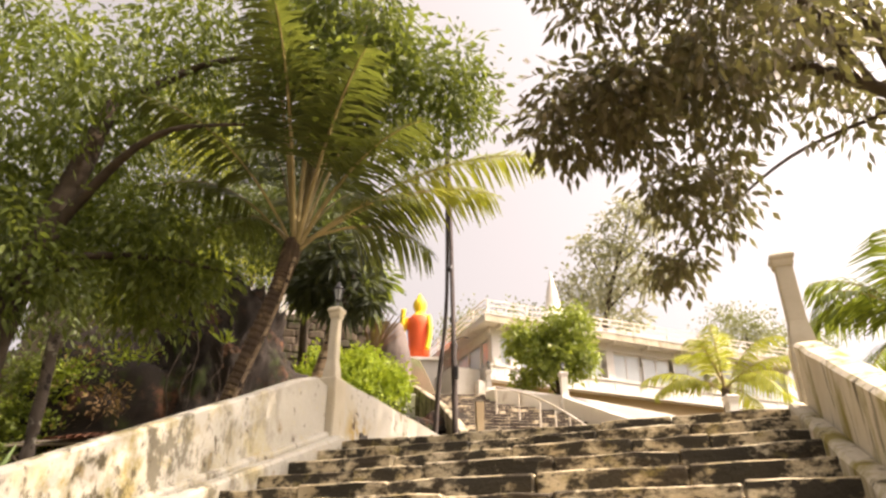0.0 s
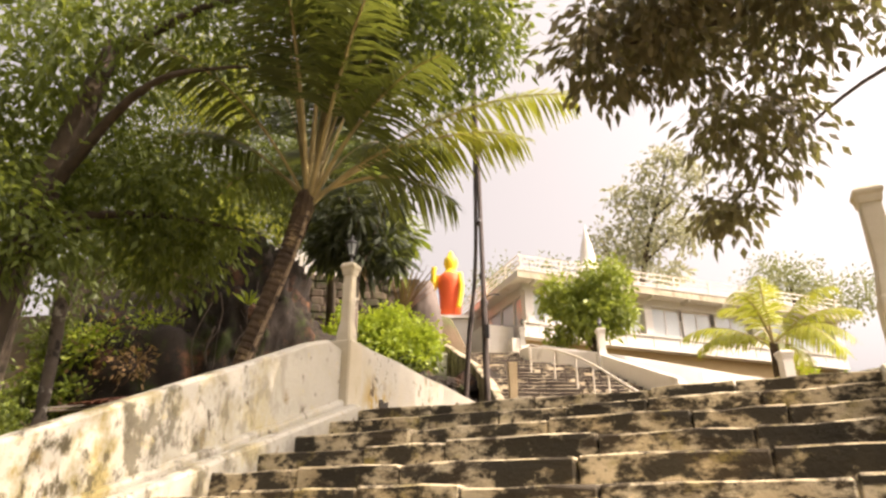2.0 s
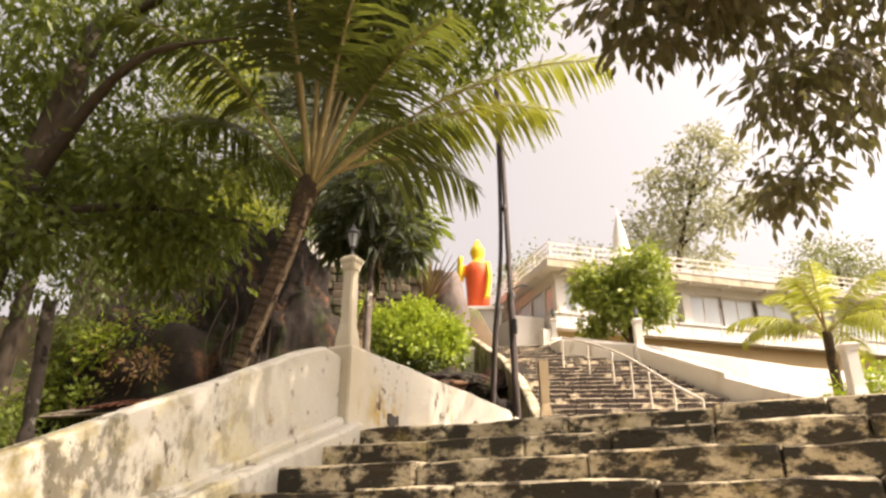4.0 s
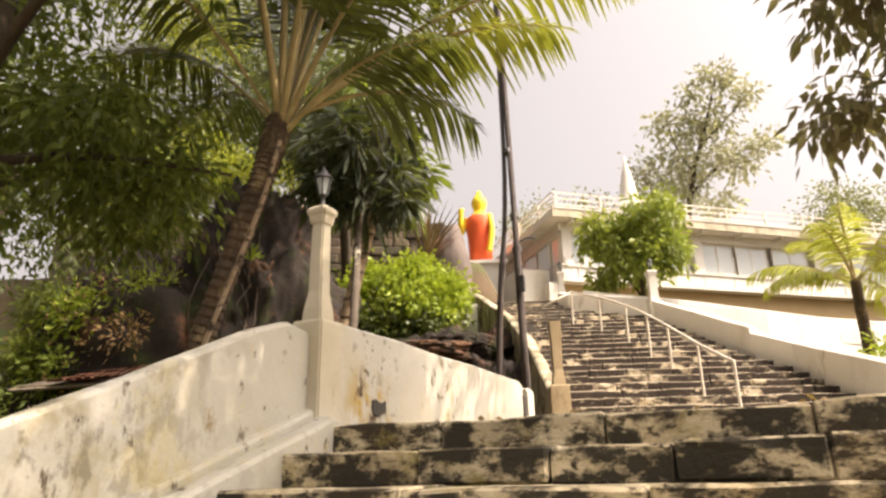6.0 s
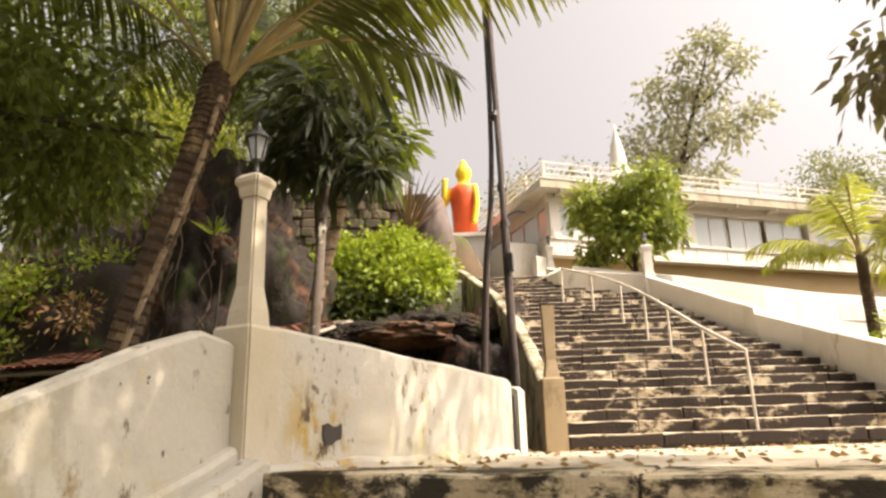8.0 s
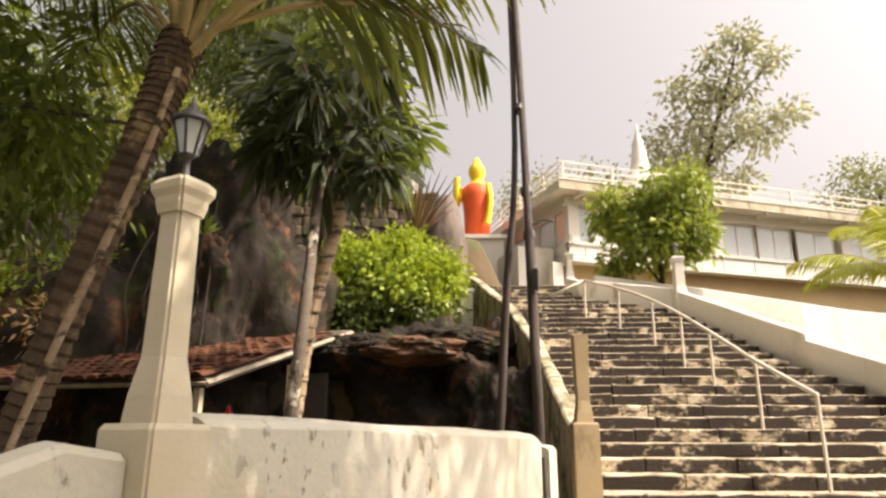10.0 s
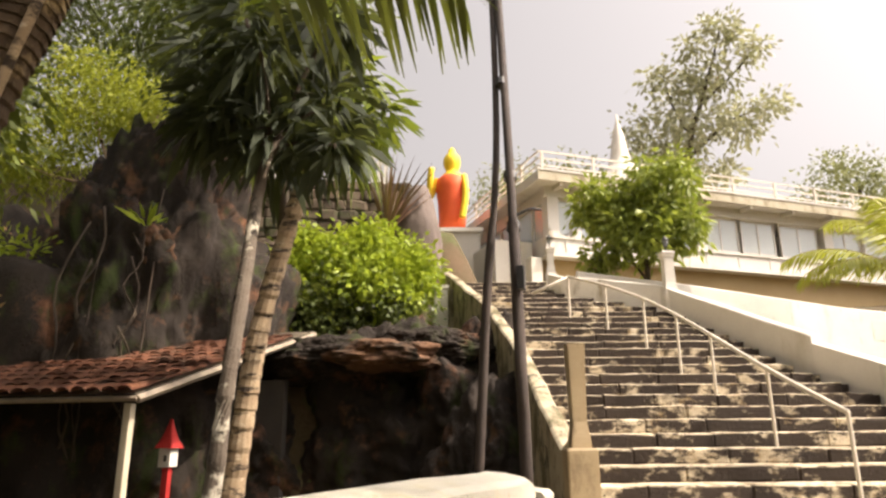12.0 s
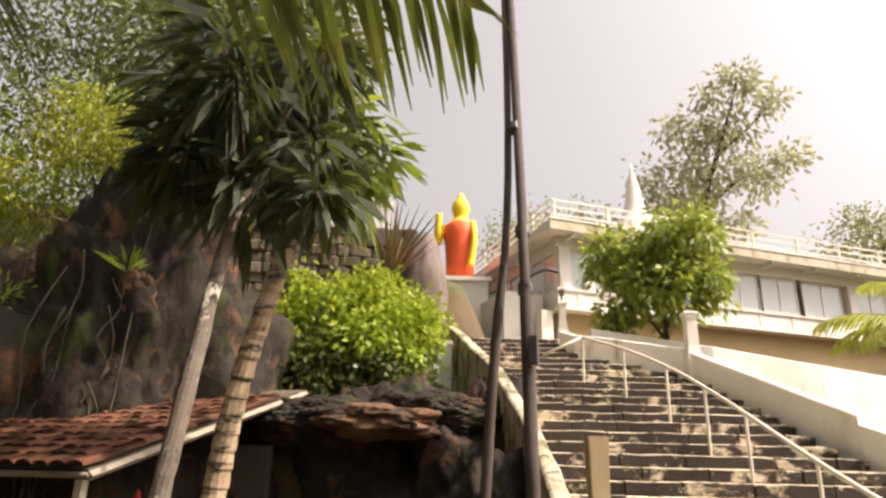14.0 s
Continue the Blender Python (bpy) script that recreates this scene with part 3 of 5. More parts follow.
# ---- pillars ----
def lantern(base, name="lantern"):
    x, y, z = base
    k_ = 0.72
    t = thing(name, "black iron post lantern with pale glass panes", "lantern", base, 20)
    bm = bmesh.new()
    lathe(bm, (x, y, z), [(k_ * r, k_ * h) for r, h in ((0.055, 0), (0.055, 0.015), (0.022, 0.03), (0.018, 0.13), (0.035, 0.15), (0.05, 0.165))], 10)
    part("stem", bm, M_IRON, t, "", True)
    for k in range(6):
        q = math.tau * k / 6
        a = Vector((x + k_ * 0.05 * math.cos(q), y + k_ * 0.05 * math.sin(q), z + k_ * 0.165))
        b = Vector((x + k_ * 0.095 * math.cos(q), y + k_ * 0.095 * math.sin(q), z + k_ * 0.36))
        part("bar", made_tube((a, b), 0.007, 5), M_IRON, t)
        q2 = math.tau * (k + 1) / 6
        c2 = Vector((x + k_ * 0.095 * math.cos(q2), y + k_ * 0.095 * math.sin(q2), z + k_ * 0.36))
        d2 = Vector((x + k_ * 0.05 * math.cos(q2), y + k_ * 0.05 * math.sin(q2), z + k_ * 0.165))
        bm = bmesh.new()
        bm.faces.new([bm.verts.new(p) for p in (a, d2, c2, b)])
        bmesh.ops.solidify(bm, geom=bm.faces[:], thickness=0.004)
        part("pane", bm, M_GLASS, t)
    bm = bmesh.new()
    lathe(bm, (x, y, z), [(k_ * r, k_ * h) for r, h in ((0.115, 0.355), (0.11, 0.375), (0.06, 0.43), (0.035, 0.45), (0.03, 0.475), (0.012, 0.49), (0.016, 0.51), (0.004, 0.53))], 12)
    part("cap", bm, M_IRON, t, "", True)
    return t


def stair_pillar(at, turn, ped, shaft, label, cap=True, foot=-0.4, material=M_PILLAR, wide=(0.155, 0.145, 0.098)):
    x, y = at
    t = thing("stair_pillar", label, "pillar", (x, y, foot), turn)
    bm = bmesh.new()
    square_lathe(bm, (x, y, 0), ((wide[0], foot), (wide[0], ped - 0.02), (wide[0] - 0.012, ped)), turn)
    part("pedestal", bm, material, t)
    bm = bmesh.new()
    square_lathe(bm, (x, y, 0), ((wide[1], ped), (wide[1] - 0.008, ped + 0.10), (wide[1] - 0.030, ped + 0.24), (wide[2], shaft)), turn)
    part("shaft", bm, material, t)
    if cap:
        h = wide[2]
        bm = bmesh.new()
        square_lathe(bm, (x, y, 0), ((h + 0.010, shaft - 0.03), (h + 0.018, shaft + 0.005), (h + 0.020, shaft + 0.032), (h + 0.035, shaft + 0.06), (h + 0.037, shaft + 0.09), (h + 0.014, shaft + 0.115)), turn)
        part("cap", bm, material, t)
    return t


stair_pillar((-1.43, 8.165), 0, 0.795, 1.62, "cream tapered square pillar on a pedestal, moulded cap", wide=(0.140, 0.092, 0.056))
lantern((-1.43, 8.165, 1.733))
stair_pillar((3.76, 8.20), 0, 0.60, 1.46, "pale tapered square pillar on a mossy pedestal", wide=(0.13, 0.115, 0.08))
stair_pillar((-1.45, 14.04), 25, 0.92, 1.90, "plain tan square pillar at the foot of the stairs", cap=False, foot=-0.2, material=M_NEWEL, wide=(0.145, 0.10, 0.088))
p = up(5.35, 0.45)
stair_pillar((p.x, p.y), 25, 1.25, 2.15, "white square pillar beside the garden palm", foot=-0.6, material=M_WHITE, wide=(0.17, 0.14, 0.11))
p = up(3.5, 7.45)
stair_pillar((p.x, p.y), 25, 3.9, 4.72, "white square pillar on the stair wall", foot=3.2, material=M_WHITE, wide=(0.16, 0.14, 0.11))
lantern((p.x, p.y, 4.84))
stair_pillar((-4.35, 24.1), 25, 5.05, 5.62, "short white lantern pillar at the stair head", foot=4.3, material=M_WHITE, wide=(0.13, 0.11, 0.085))
lantern((-4.35, 24.1, 5.745))

# ---- upper flight ----
UPPER = 27
bm = bmesh.new()
for k in range(1, UPPER + 1):
    v = RUN_B * (k - 1)
    a, b = between(LEFT_EDGE, v) - 0.1, between(RIGHT_EDGE, v) + 0.1
    c = up((a + b) / 2, v + 0.5)
    box(bm, (c.x, c.y, RISE_B * k - 0.83), (b - a, 1.0 - 0.04, 1.6), 25)
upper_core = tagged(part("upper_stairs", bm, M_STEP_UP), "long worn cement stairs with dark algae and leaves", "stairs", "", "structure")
c = up(1.2, RUN_B * UPPER + 2.5)
bm = made_box((c.x, c.y, RISE_B * UPPER - 0.6), (7.0, 5.0, 1.2), 25)
tagged(part("upper_terrace", bm, M_PAVE), "pale cement terrace at the head of the stairs", "terrace", "", "structure")

line = [(*up(u, v)[:2], up(u, v).z - 2.2, up(u, v).z + h) for u, v, h in ((-0.12, 0.35, 0.75), (-0.14, 0.6, 0.55), (-0.14, 2.2, 0.42), (-0.2, 4.2, 0.40), (-0.45, 6.6, 0.38), (-0.85, 8.3, 0.36), (-1.3, 10.0, 0.36))]
bm = bmesh.new()
strip_wall(bm, dense(line), 0.22)
roughen(bm, 0.03, 1.8, 2)
tagged(part("wall_upper_left", bm, M_MOSSWALL), "low rounded stair wall with moss and dark stains", "wall", "", "structure")
line = [(*up(u, v)[:2], up(u, v).z - 2.0, up(u, v).z + h) for u, v, h in ((5.35, 0.45, 0.85), (4.98, 3.1, 0.50), (4.55, 4.0, 0.48))]
bm = bmesh.new()
strip_wall(bm, dense(line), 0.3)
roughen(bm, 0.012, 1.8, 2)
tagged(part("wall_upper_right", bm, M_WHITE), "whitewashed stair wall stepping down beside the garden", "wall", "", "structure")
line = [(*up(u, v)[:2], up(u, v).z - 2.0, up(u, v).z + h) for u, v, h in ((4.55, 4.03, 0.58), (3.56, 7.2, 0.52), (3.4, 7.6, 0.52), (2.5, 8.2, 0.50), (1.5, 8.85, 0.45), (1.3, 9.4, 0.40))]
bm = bmesh.new()
strip_wall(bm, dense(line), 0.2)
roughen(bm, 0.012, 1.8, 4)
tagged(part("wall_upper_far", bm, M_WHITE), "whitewashed curving stair wall near the top", "wall", "", "structure")

# handrail in the middle of the upper flight
rail = thing("handrail", "pale painted steel handrail on thin posts", "handrail", tuple(up(2.56, 0.19)))
posts = ((2.56, 0.19, 1.05), (2.55, 1.70, 0.92), (2.49, 3.15, 0.88), (2.36, 4.10, 0.90), (2.16, 5.09, 0.90), (1.76, 6.10, 0.90), (1.2, 6.85, 0.90))
tops = []
for u, v, h in posts:
    a = up(u, v)
    a.z = RISE_B * (int(v / RUN_B) + 1) - 0.02
    tops.append(Vector((a.x, a.y, up(u, v).z + h)))
    part("post", made_tube((a, tops[-1]), 0.020, 8), M_METAL, rail)
part("top_rail", made_tube(bend(tops, 4), 0.029, 8), M_METAL, rail, "", True)
part("end_rail", made_tube((tops[-1], tops[-1] - U * 0.75 + Vector((0, 0, -0.35))), 0.026, 8), M_METAL, rail, "", True)

# ---- twin pole behind the landing wall ----
pole = thing("utility_pole", "two dark slender poles leaning together, small box", "pole", (-2.4, 14.7, -1.2))
part("pole_leg", made_tube(bend([(-2.12, 14.55, -1.3), (-2.20, 14.62, 2.4), (-2.42, 15.1, 5.0), (-3.05, 16.5, 10.6)]), [0.068] * 9 + [0.056] * 9 + [0.046], 9), M_POLE, pole, "", True)
part("pole_leg", made_tube(bend([(-2.95, 14.9, -1.3), (-2.66, 14.8, 2.4), (-2.58, 15.15, 5.0), (-3.12, 16.5, 10.5)]), [0.056] * 9 + [0.046] * 9 + [0.038], 9), M_POLE, pole, "", True)
part("switch_box", made_box((-2.13, 14.55, 2.75), (0.09, 0.12, 0.28), 10, 0.01), M_IRON, pole)
for z_, x_, y_ in ((5.6, -2.52, 15.25), (4.1, -2.34, 14.92), (3.4, -2.28, 14.8)):
    part("clamp", made_tube([(x_, y_, z_), (x_ - 0.01, y_ + 0.03, z_ + 0.10)], 0.085, 9), M_IRON, pole)
part("stay_arm", made_tube(bend([(-2.20, 14.7, 3.55), (-2.05, 14.75, 3.62), (-1.92, 14.8, 3.60)], 3), 0.018, 6), M_IRON, pole)

# ---- rocks ----
boulder("boulder", (-11.2, 17.6, 2.2), (2.7, 2.6, 4.8), M_ROCK, "huge dark weathered boulder with rusty patches", "boulder", 2.0, 5, 0.3)
for i, (c, r) in enumerate((((-8.9, 18.9, 0.0), (2.0, 1.7, 1.9)), ((-6.9, 19.6, 0.6), (2.3, 1.7, 2.5)), ((-4.9, 19.9, 0.8), (1.7, 1.6, 2.3)), ((-3.6, 18.0, -0.2), (1.2, 1.6, 1.9)), ((-7.4, 18.4, 2.35), (1.5, 1.0, 0.5)), ((-5.6, 19.0, 2.5), (1.3, 0.9, 0.45)))):
    boulder("boulder", c, r, M_ROCK, "dark overhanging rock ledge below the bright bush", "boulder", 6.0 + 3 * i, 5, 0.26)
for c, r, lb in (((-5.75, 17.75, 2.36), (0.95, 0.75, 0.26), "flat rusty-brown rock slab on the ledge"), ((-9.75, 16.2, 4.3), (0.55, 0.4, 0.6), "rusty-brown weathered bulge on the boulder")):
    boulder("boulder", c, r, M_REDROCK, lb, "boulder", 31.0 + c[1], 4, 0.3)
boulder("boulder", (-8.0, 23.5, 6.1), (0.72, 0.6, 1.75), M_GREYROCK, "rounded grey-brown rock beside the statue", "boulder", 9.0, 3, 0.12)
boulder("boulder", (-13.5, 16.0, 1.5), (3.0, 2.5, 3.6), M_ROCK, "dark mossy boulder at the hollow's edge", "boulder", 15.0, 4)


# ---- palms ----
def ringed_trunk(pts, radii, step, lip):
    line = bend(pts, 14)
    n = len(line) - 1
    bm = bmesh.new()
    out, rs = [], []
    total = sum((a - b).length for a, b in zip(line, line[1:]))
    m = int(total / step)
    for k in range(m + 1):
        x = k / m * n
        i = min(int(x), n - 1)
        p = line[i].lerp(line[i + 1], x - i)
        q = k / m * (len(radii) - 1)
        j = min(int(q), len(radii) - 2)
        r = radii[j] + (radii[j + 1] - radii[j]) * (q - j)
        d = (line[i + 1] - line[i]).normalized()
        out += [p, p + d * step * 0.75]
        rs += [r + lip, r - lip * 0.3]
    tube(bm, out, rs, 12)
    roughen(bm, 0.012, 6)
    return bm


def palm(at, trunk, radii, crown_at, fronds, length, label, material=M_PALMBARK, leaves=L_PALM, leaf_len=0.6, sunny=(), lip=0.012, name="palm_tree", ring=0.09, start=0.18, rib=0.035):
    t = thing(name, label, "palm", at)
    part("trunk", ringed_trunk(trunk, radii, ring, lip), material, t)
    rnd = random.Random(int(at[0] * 10))
    for k, (azim, rise, ln, sag) in enumerate(fronds):
        a = radians(azim)
        way = (math.sin(a) * math.cos(radians(rise)), math.cos(a) * math.cos(radians(rise)), math.sin(radians(rise)))
        base = Vector(crown_at) - Vector(at) + Vector(way) * 0.08 + Vector((0, 0, rnd.uniform(-0.15, 0.1)))
        me = frond_mesh("frond", base, way, ln * length, sag, int(38 * ln * length / 3) + 12, leaf_len, start=start, rib=rib)
        me.materials.append(M_STALK)
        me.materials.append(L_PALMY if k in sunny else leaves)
        link("frond", me, None, t)
    return t


rnd = random.Random(3)
fr = [(63, 44, 1.22, 0.85), (68, 38, 0.9, 0.95), (50, 34, 0.62, 1.3), (5, 62, 0.8, 1.0), (25, 80, 1.1, 0.5), (88, 40, 0.6, 1.2), (105, 52, 0.8, 1.2), (130, 58, 0.9, 1.1), (160, 62, 1.0, 1.0),
      (-10, 70, 1.0, 0.7), (-40, 56, 0.95, 1.0), (-70, 46, 0.85, 1.2), (-100, 52, 0.85, 1.2), (-140, 58, 0.9, 1.2), (180, 72, 1.15, 0.6), (10, 80, 1.25, 0.45), (60, 76, 1.25, 0.55), (110, 74, 1.15, 0.6),
      (28, 78, 1.15, 0.5), (85, 72, 1.15, 0.6), (-25, 78, 1.1, 0.6), (45, 84, 1.3, 0.35), (95, 82, 1.25, 0.4), (145, 78, 1.05, 0.6), (-60, 68, 0.95, 0.8), (78, 76, 1.3, 0.5)]
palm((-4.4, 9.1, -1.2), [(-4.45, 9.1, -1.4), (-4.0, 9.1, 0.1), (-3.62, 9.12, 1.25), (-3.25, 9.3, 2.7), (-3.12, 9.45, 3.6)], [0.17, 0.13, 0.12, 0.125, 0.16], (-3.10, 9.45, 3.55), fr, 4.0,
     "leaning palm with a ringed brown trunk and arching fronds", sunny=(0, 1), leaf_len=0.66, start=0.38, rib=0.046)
fr = [(a + rnd.uniform(-8, 8), rnd.uniform(15, 70), rnd.uniform(0.8, 1.1), rnd.uniform(1.0, 1.7)) for a in range(0, 360, 26)]
palm((3.5, 24.0, 0.8), [(3.5, 24.0, -0.4), (3.52, 24.0, 3.0), (3.55, 24.0, 4.2)], [0.16, 0.13, 0.12], (3.55, 24.0, 4.2), fr, 2.7, "young garden palm with yellow-green fronds", leaves=L_PALMY, leaf_len=0.5)


fr = [(a + rnd.uniform(-8, 8), rnd.uniform(25, 75), rnd.uniform(0.8, 1.1), rnd.uniform(0.9, 1.5)) for a in range(0, 360, 24)]
palm((6.0, 11.8, -0.6), [(6.0, 11.8, -1.0), (6.0, 11.8, 0.8), (5.95, 11.75, 1.75)], [0.17, 0.14, 0.12], (5.95, 11.75, 1.75), fr, 1.75, "bushy green palm beyond the mossy wall", leaves=L_MID, leaf_len=0.5)


def rosettes(t, ends, material, leaf, n):
    """Whorls of long drooping leaves at branch ends."""
    o = np.array(_root_matrix(t).translation)
    for e, size in ends:
        d = unit(rng.normal(size=(n, 3)) + np.array([0, 0, 0.1]))
        roots = np.array(e) - o + d * size * rng.uniform(0.1, 0.75, (n, 1))
        link("leaf_whorl", leaf_mesh("leaf_whorl", roots, d - np.array([0, 0, 0.8]), leaf[0] * size / 0.5, leaf[1]), material, t)


def strap_tree(at, trunk, radii, ring, lip, ends, leaf, n, label, light=(), bark=M_COCO):
    t = thing("strap_leaf_tree", label, "tree", at)
    part("trunk", ringed_trunk(trunk, radii, ring, lip), bark, t)
    top = Vector(trunk[-1])
    for e, size in (*ends, *light):
        part("branch", made_tube(bend([top, top.lerp(Vector(e), 0.5) + Vector((0, 0, 0.08)), e], 3), 0.022, 5), M_BARK, t)
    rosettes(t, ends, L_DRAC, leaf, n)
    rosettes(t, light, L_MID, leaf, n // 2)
    return t


strap_tree((-6.4, 14.8, -1.1), [(-6.45, 14.8, -1.3), (-6.2, 14.8, 1.0), (-5.93, 14.75, 2.6), (-5.25, 14.65, 4.6)], [0.17, 0.145, 0.13, 0.11], 0.27, 0.015,
           [((-5.3, 14.6, 5.1), 0.75), ((-5.9, 14.4, 5.5), 0.7), ((-4.9, 14.9, 5.6), 0.7), ((-5.6, 14.2, 6.2), 0.75), ((-6.5, 14.6, 6.0), 0.65), ((-5.0, 14.4, 6.5), 0.7), ((-6.2, 14.2, 6.8), 0.7), ((-5.5, 14.8, 5.6), 0.7)], (0.42, 0.10), 135,
           "slender tree with ringed pale trunk, dark strap leaves", [((-4.6, 14.8, 5.0), 0.6), ((-4.4, 15.2, 5.5), 0.55), ((-4.7, 14.9, 6.1), 0.6), ((-6.3, 14.9, 5.3), 0.5), ((-5.2, 14.3, 7.0), 0.6)])
strap_tree((-3.4, 11.2, -1.1), [(-3.5, 11.15, -1.3), (-3.36, 11.25, 0.6), (-3.32, 11.3, 1.56), (-3.68, 11.9, 3.2), (-3.7, 12.05, 3.6)], [0.075, 0.062, 0.056, 0.05, 0.045], 0.3, 0.006,
           [((-3.75, 12.1, 3.75), 0.55), ((-4.2, 11.9, 4.1), 0.5), ((-3.3, 12.3, 4.1), 0.5), ((-3.7, 11.8, 4.5), 0.55), ((-4.4, 12.3, 4.6), 0.5), ((-3.1, 12.2, 3.6), 0.4), ((-4.0, 11.9, 5.0), 0.55), ((-3.2, 12.2, 4.9), 0.5), ((-4.8, 12.2, 5.0), 0.5), ((-4.5, 12.0, 4.0), 0.45)], (0.38, 0.085), 120,
           "thin grey-barked tree with dark strap leaves", bark=M_GREYBARK)


# ---- broadleaf trees and shrubs ----
def tree(name, at, limbs, blobs, material, leaf, label, category="tree", droop=0.5, bark=M_BARK, shell=0.45):
    t = thing(name, label, category, at)
    for i, (pts, r0, r1) in enumerate(limbs):
        line = bend(pts, 6)
        m = len(line)
        bm = made_tube(line, [r0 + (r1 - r0) * k / (m - 1) for k in range(m)], 9)
        roughen(bm, 0.02 if r0 > 0.06 else 0.006, 5)
        part("trunk" if i == 0 else "limb", bm, bark, t, "", True)
    crown("crown", blobs, material, t, leaf, droop, shell)
    return t


# limbs and clumps above z 7: mostly unseen, added to shade the left parapet
tree("mango_tree", (6.6, 9.5, -0.4), [([(6.6, 9.5, -0.6), (6.4, 9.6, 2.0), (6.0, 9.8, 4.2)], 0.28, 0.18), ([(6.0, 9.8, 4.2), (4.6, 9.4, 4.9), (3.0, 9.2, 4.6), (1.7, 8.9, 4.4)], 0.10, 0.02),
     ([(6.0, 9.8, 4.2), (4.6, 10.8, 4.3), (3.4, 11.4, 3.7), (2.7, 11.7, 3.2)], 0.035, 0.010), ([(5.6, 9.7, 4.4), (4.6, 8.4, 5.4), (3.2, 7.6, 5.6)], 0.08, 0.02), ([(6.0, 9.8, 4.2), (5.4, 9.0, 6.2), (4.2, 7.6, 7.2), (4.4, 5.0, 7.4)], 0.12, 0.03), ([(5.6, 9.4, 5.6), (4.8, 10.8, 6.8), (4.2, 11.6, 7.2)], 0.09, 0.03)],
     [((1.9, 9.0, 4.5), (0.9, 0.9, 0.7), 46, 26, 0.17), ((3.0, 9.1, 4.6), (1.1, 1.0, 0.8), 60, 26, 0.18), ((4.3, 8.6, 4.7), (1.3, 1.2, 0.9), 40, 26, 0.2), ((3.2, 10.8, 3.95), (0.9, 0.9, 0.5), 40, 22, 0.17),
      ((2.75, 11.7, 3.25), (0.5, 0.5, 0.35), 16, 20, 0.14), ((3.0, 7.6, 5.7), (1.6, 1.2, 0.7), 50, 26, 0.2), ((5.3, 9.8, 5.0), (1.4, 1.4, 1.0), 30, 26, 0.22), ((4.2, 7.6, 7.2), (2.6, 2.4, 0.9), 74, 28, 0.28), ((4.4, 11.4, 7.2), (2.2, 1.9, 0.9), 75, 30, 0.28), ((4.6, 4.4, 7.4), (2.4, 1.9, 0.9), 80, 30, 0.28)],
     L_MANGO, (0.21, 0.085), "mango tree with dark leaves hanging over the stairs", droop=0.9)
tree("shade_tree", (-7.2, 7.6, 0.0), [([(-7.2, 7.6, -0.6), (-6.9, 7.6, 2.2), (-6.4, 7.7, 4.6), (-6.2, 7.9, 6.5)], 0.30, 0.14), ([(-6.6, 7.7, 3.6), (-5.4, 7.6, 4.6), (-4.4, 7.6, 5.0), (-3.2, 7.9, 5.0)], 0.10, 0.02),
     ([(-6.6, 7.7, 3.2), (-5.6, 9.0, 3.6), (-4.6, 10.2, 3.6)], 0.08, 0.02), ([(-6.9, 7.6, 2.4), (-7.6, 8.8, 3.6), (-8.0, 10.4, 4.6)], 0.10, 0.03), ([(-6.2, 7.9, 6.3), (-4.2, 8.7, 7.4), (-1.8, 10.2, 6.9)], 0.09, 0.02)],
     [((-7.3, 8.2, 5.0), (1.4, 1.6, 1.4), 75, 34, 0.24), ((-6.4, 7.2, 3.0), (0.9, 0.8, 0.8), 40, 32, 0.22), ((-7.6, 6.4, 2.6), (1.0, 0.8, 0.9), 40, 32, 0.22), ((-5.2, 9.0, 3.7), (1.2, 1.2, 0.7), 50, 34, 0.22), ((-5.3, 7.7, 6.1), (1.3, 1.2, 0.5), 22, 30, 0.20), ((-3.3, 8.5, 5.6), (0.8, 0.8, 0.5), 14, 30, 0.2),
      ((-7.6, 10.0, 4.5), (1.8, 1.8, 1.2), 90, 34, 0.25), ((-6.5, 10.2, 3.7), (1.1, 1.0, 0.7), 40, 34, 0.22), ((-7.8, 7.2, 4.3), (1.3, 1.3, 1.0), 60, 34, 0.22), ((-1.4, 10.4, 6.9), (1.6, 1.4, 1.1), 135, 36, 0.22), ((-2.3, 9.0, 7.6), (1.5, 1.3, 0.8), 95, 36, 0.22), ((-2.2, 8.4, 6.2), (0.9, 0.8, 0.6), 34, 34, 0.2), ((-4.0, 8.8, 7.9), (2.3, 1.8, 0.9), 98, 36, 0.24), ((-7.0, 8.6, 7.8), (2.2, 1.9, 1.3), 80, 36, 0.25), ((-6.4, 6.2, 5.8), (1.8, 1.5, 1.2), 50, 36, 0.24)],
     L_DARK, (0.19, 0.07), "dense dark-green tree shading the hollow", droop=0.6)
# added tree: its crown stands between sun and boulder to darken the rock
tree("overhanging_tree", (-9.9, 20.6, 2.8), [([(-9.9, 20.8, 2.0), (-9.7, 20.0, 5.0), (-8.4, 17.8, 7.8)], 0.22, 0.11), ([(-8.4, 17.8, 7.8), (-6.9, 16.2, 8.2), (-6.6, 15.6, 8.4)], 0.10, 0.03), ([(-8.4, 17.8, 7.8), (-8.8, 16.4, 8.6)], 0.09, 0.03)],
     [((-6.8, 15.6, 8.3), (1.7, 1.6, 1.1), 90, 36, 0.26), ((-8.4, 16.4, 8.9), (2.4, 2.2, 1.3), 150, 36, 0.26), ((-9.0, 18.4, 10.2), (1.9, 1.8, 1.1), 80, 36, 0.28)],
     L_HILL, (0.2, 0.075), "added dark leafy tree to shade the boulder", droop=0.7)
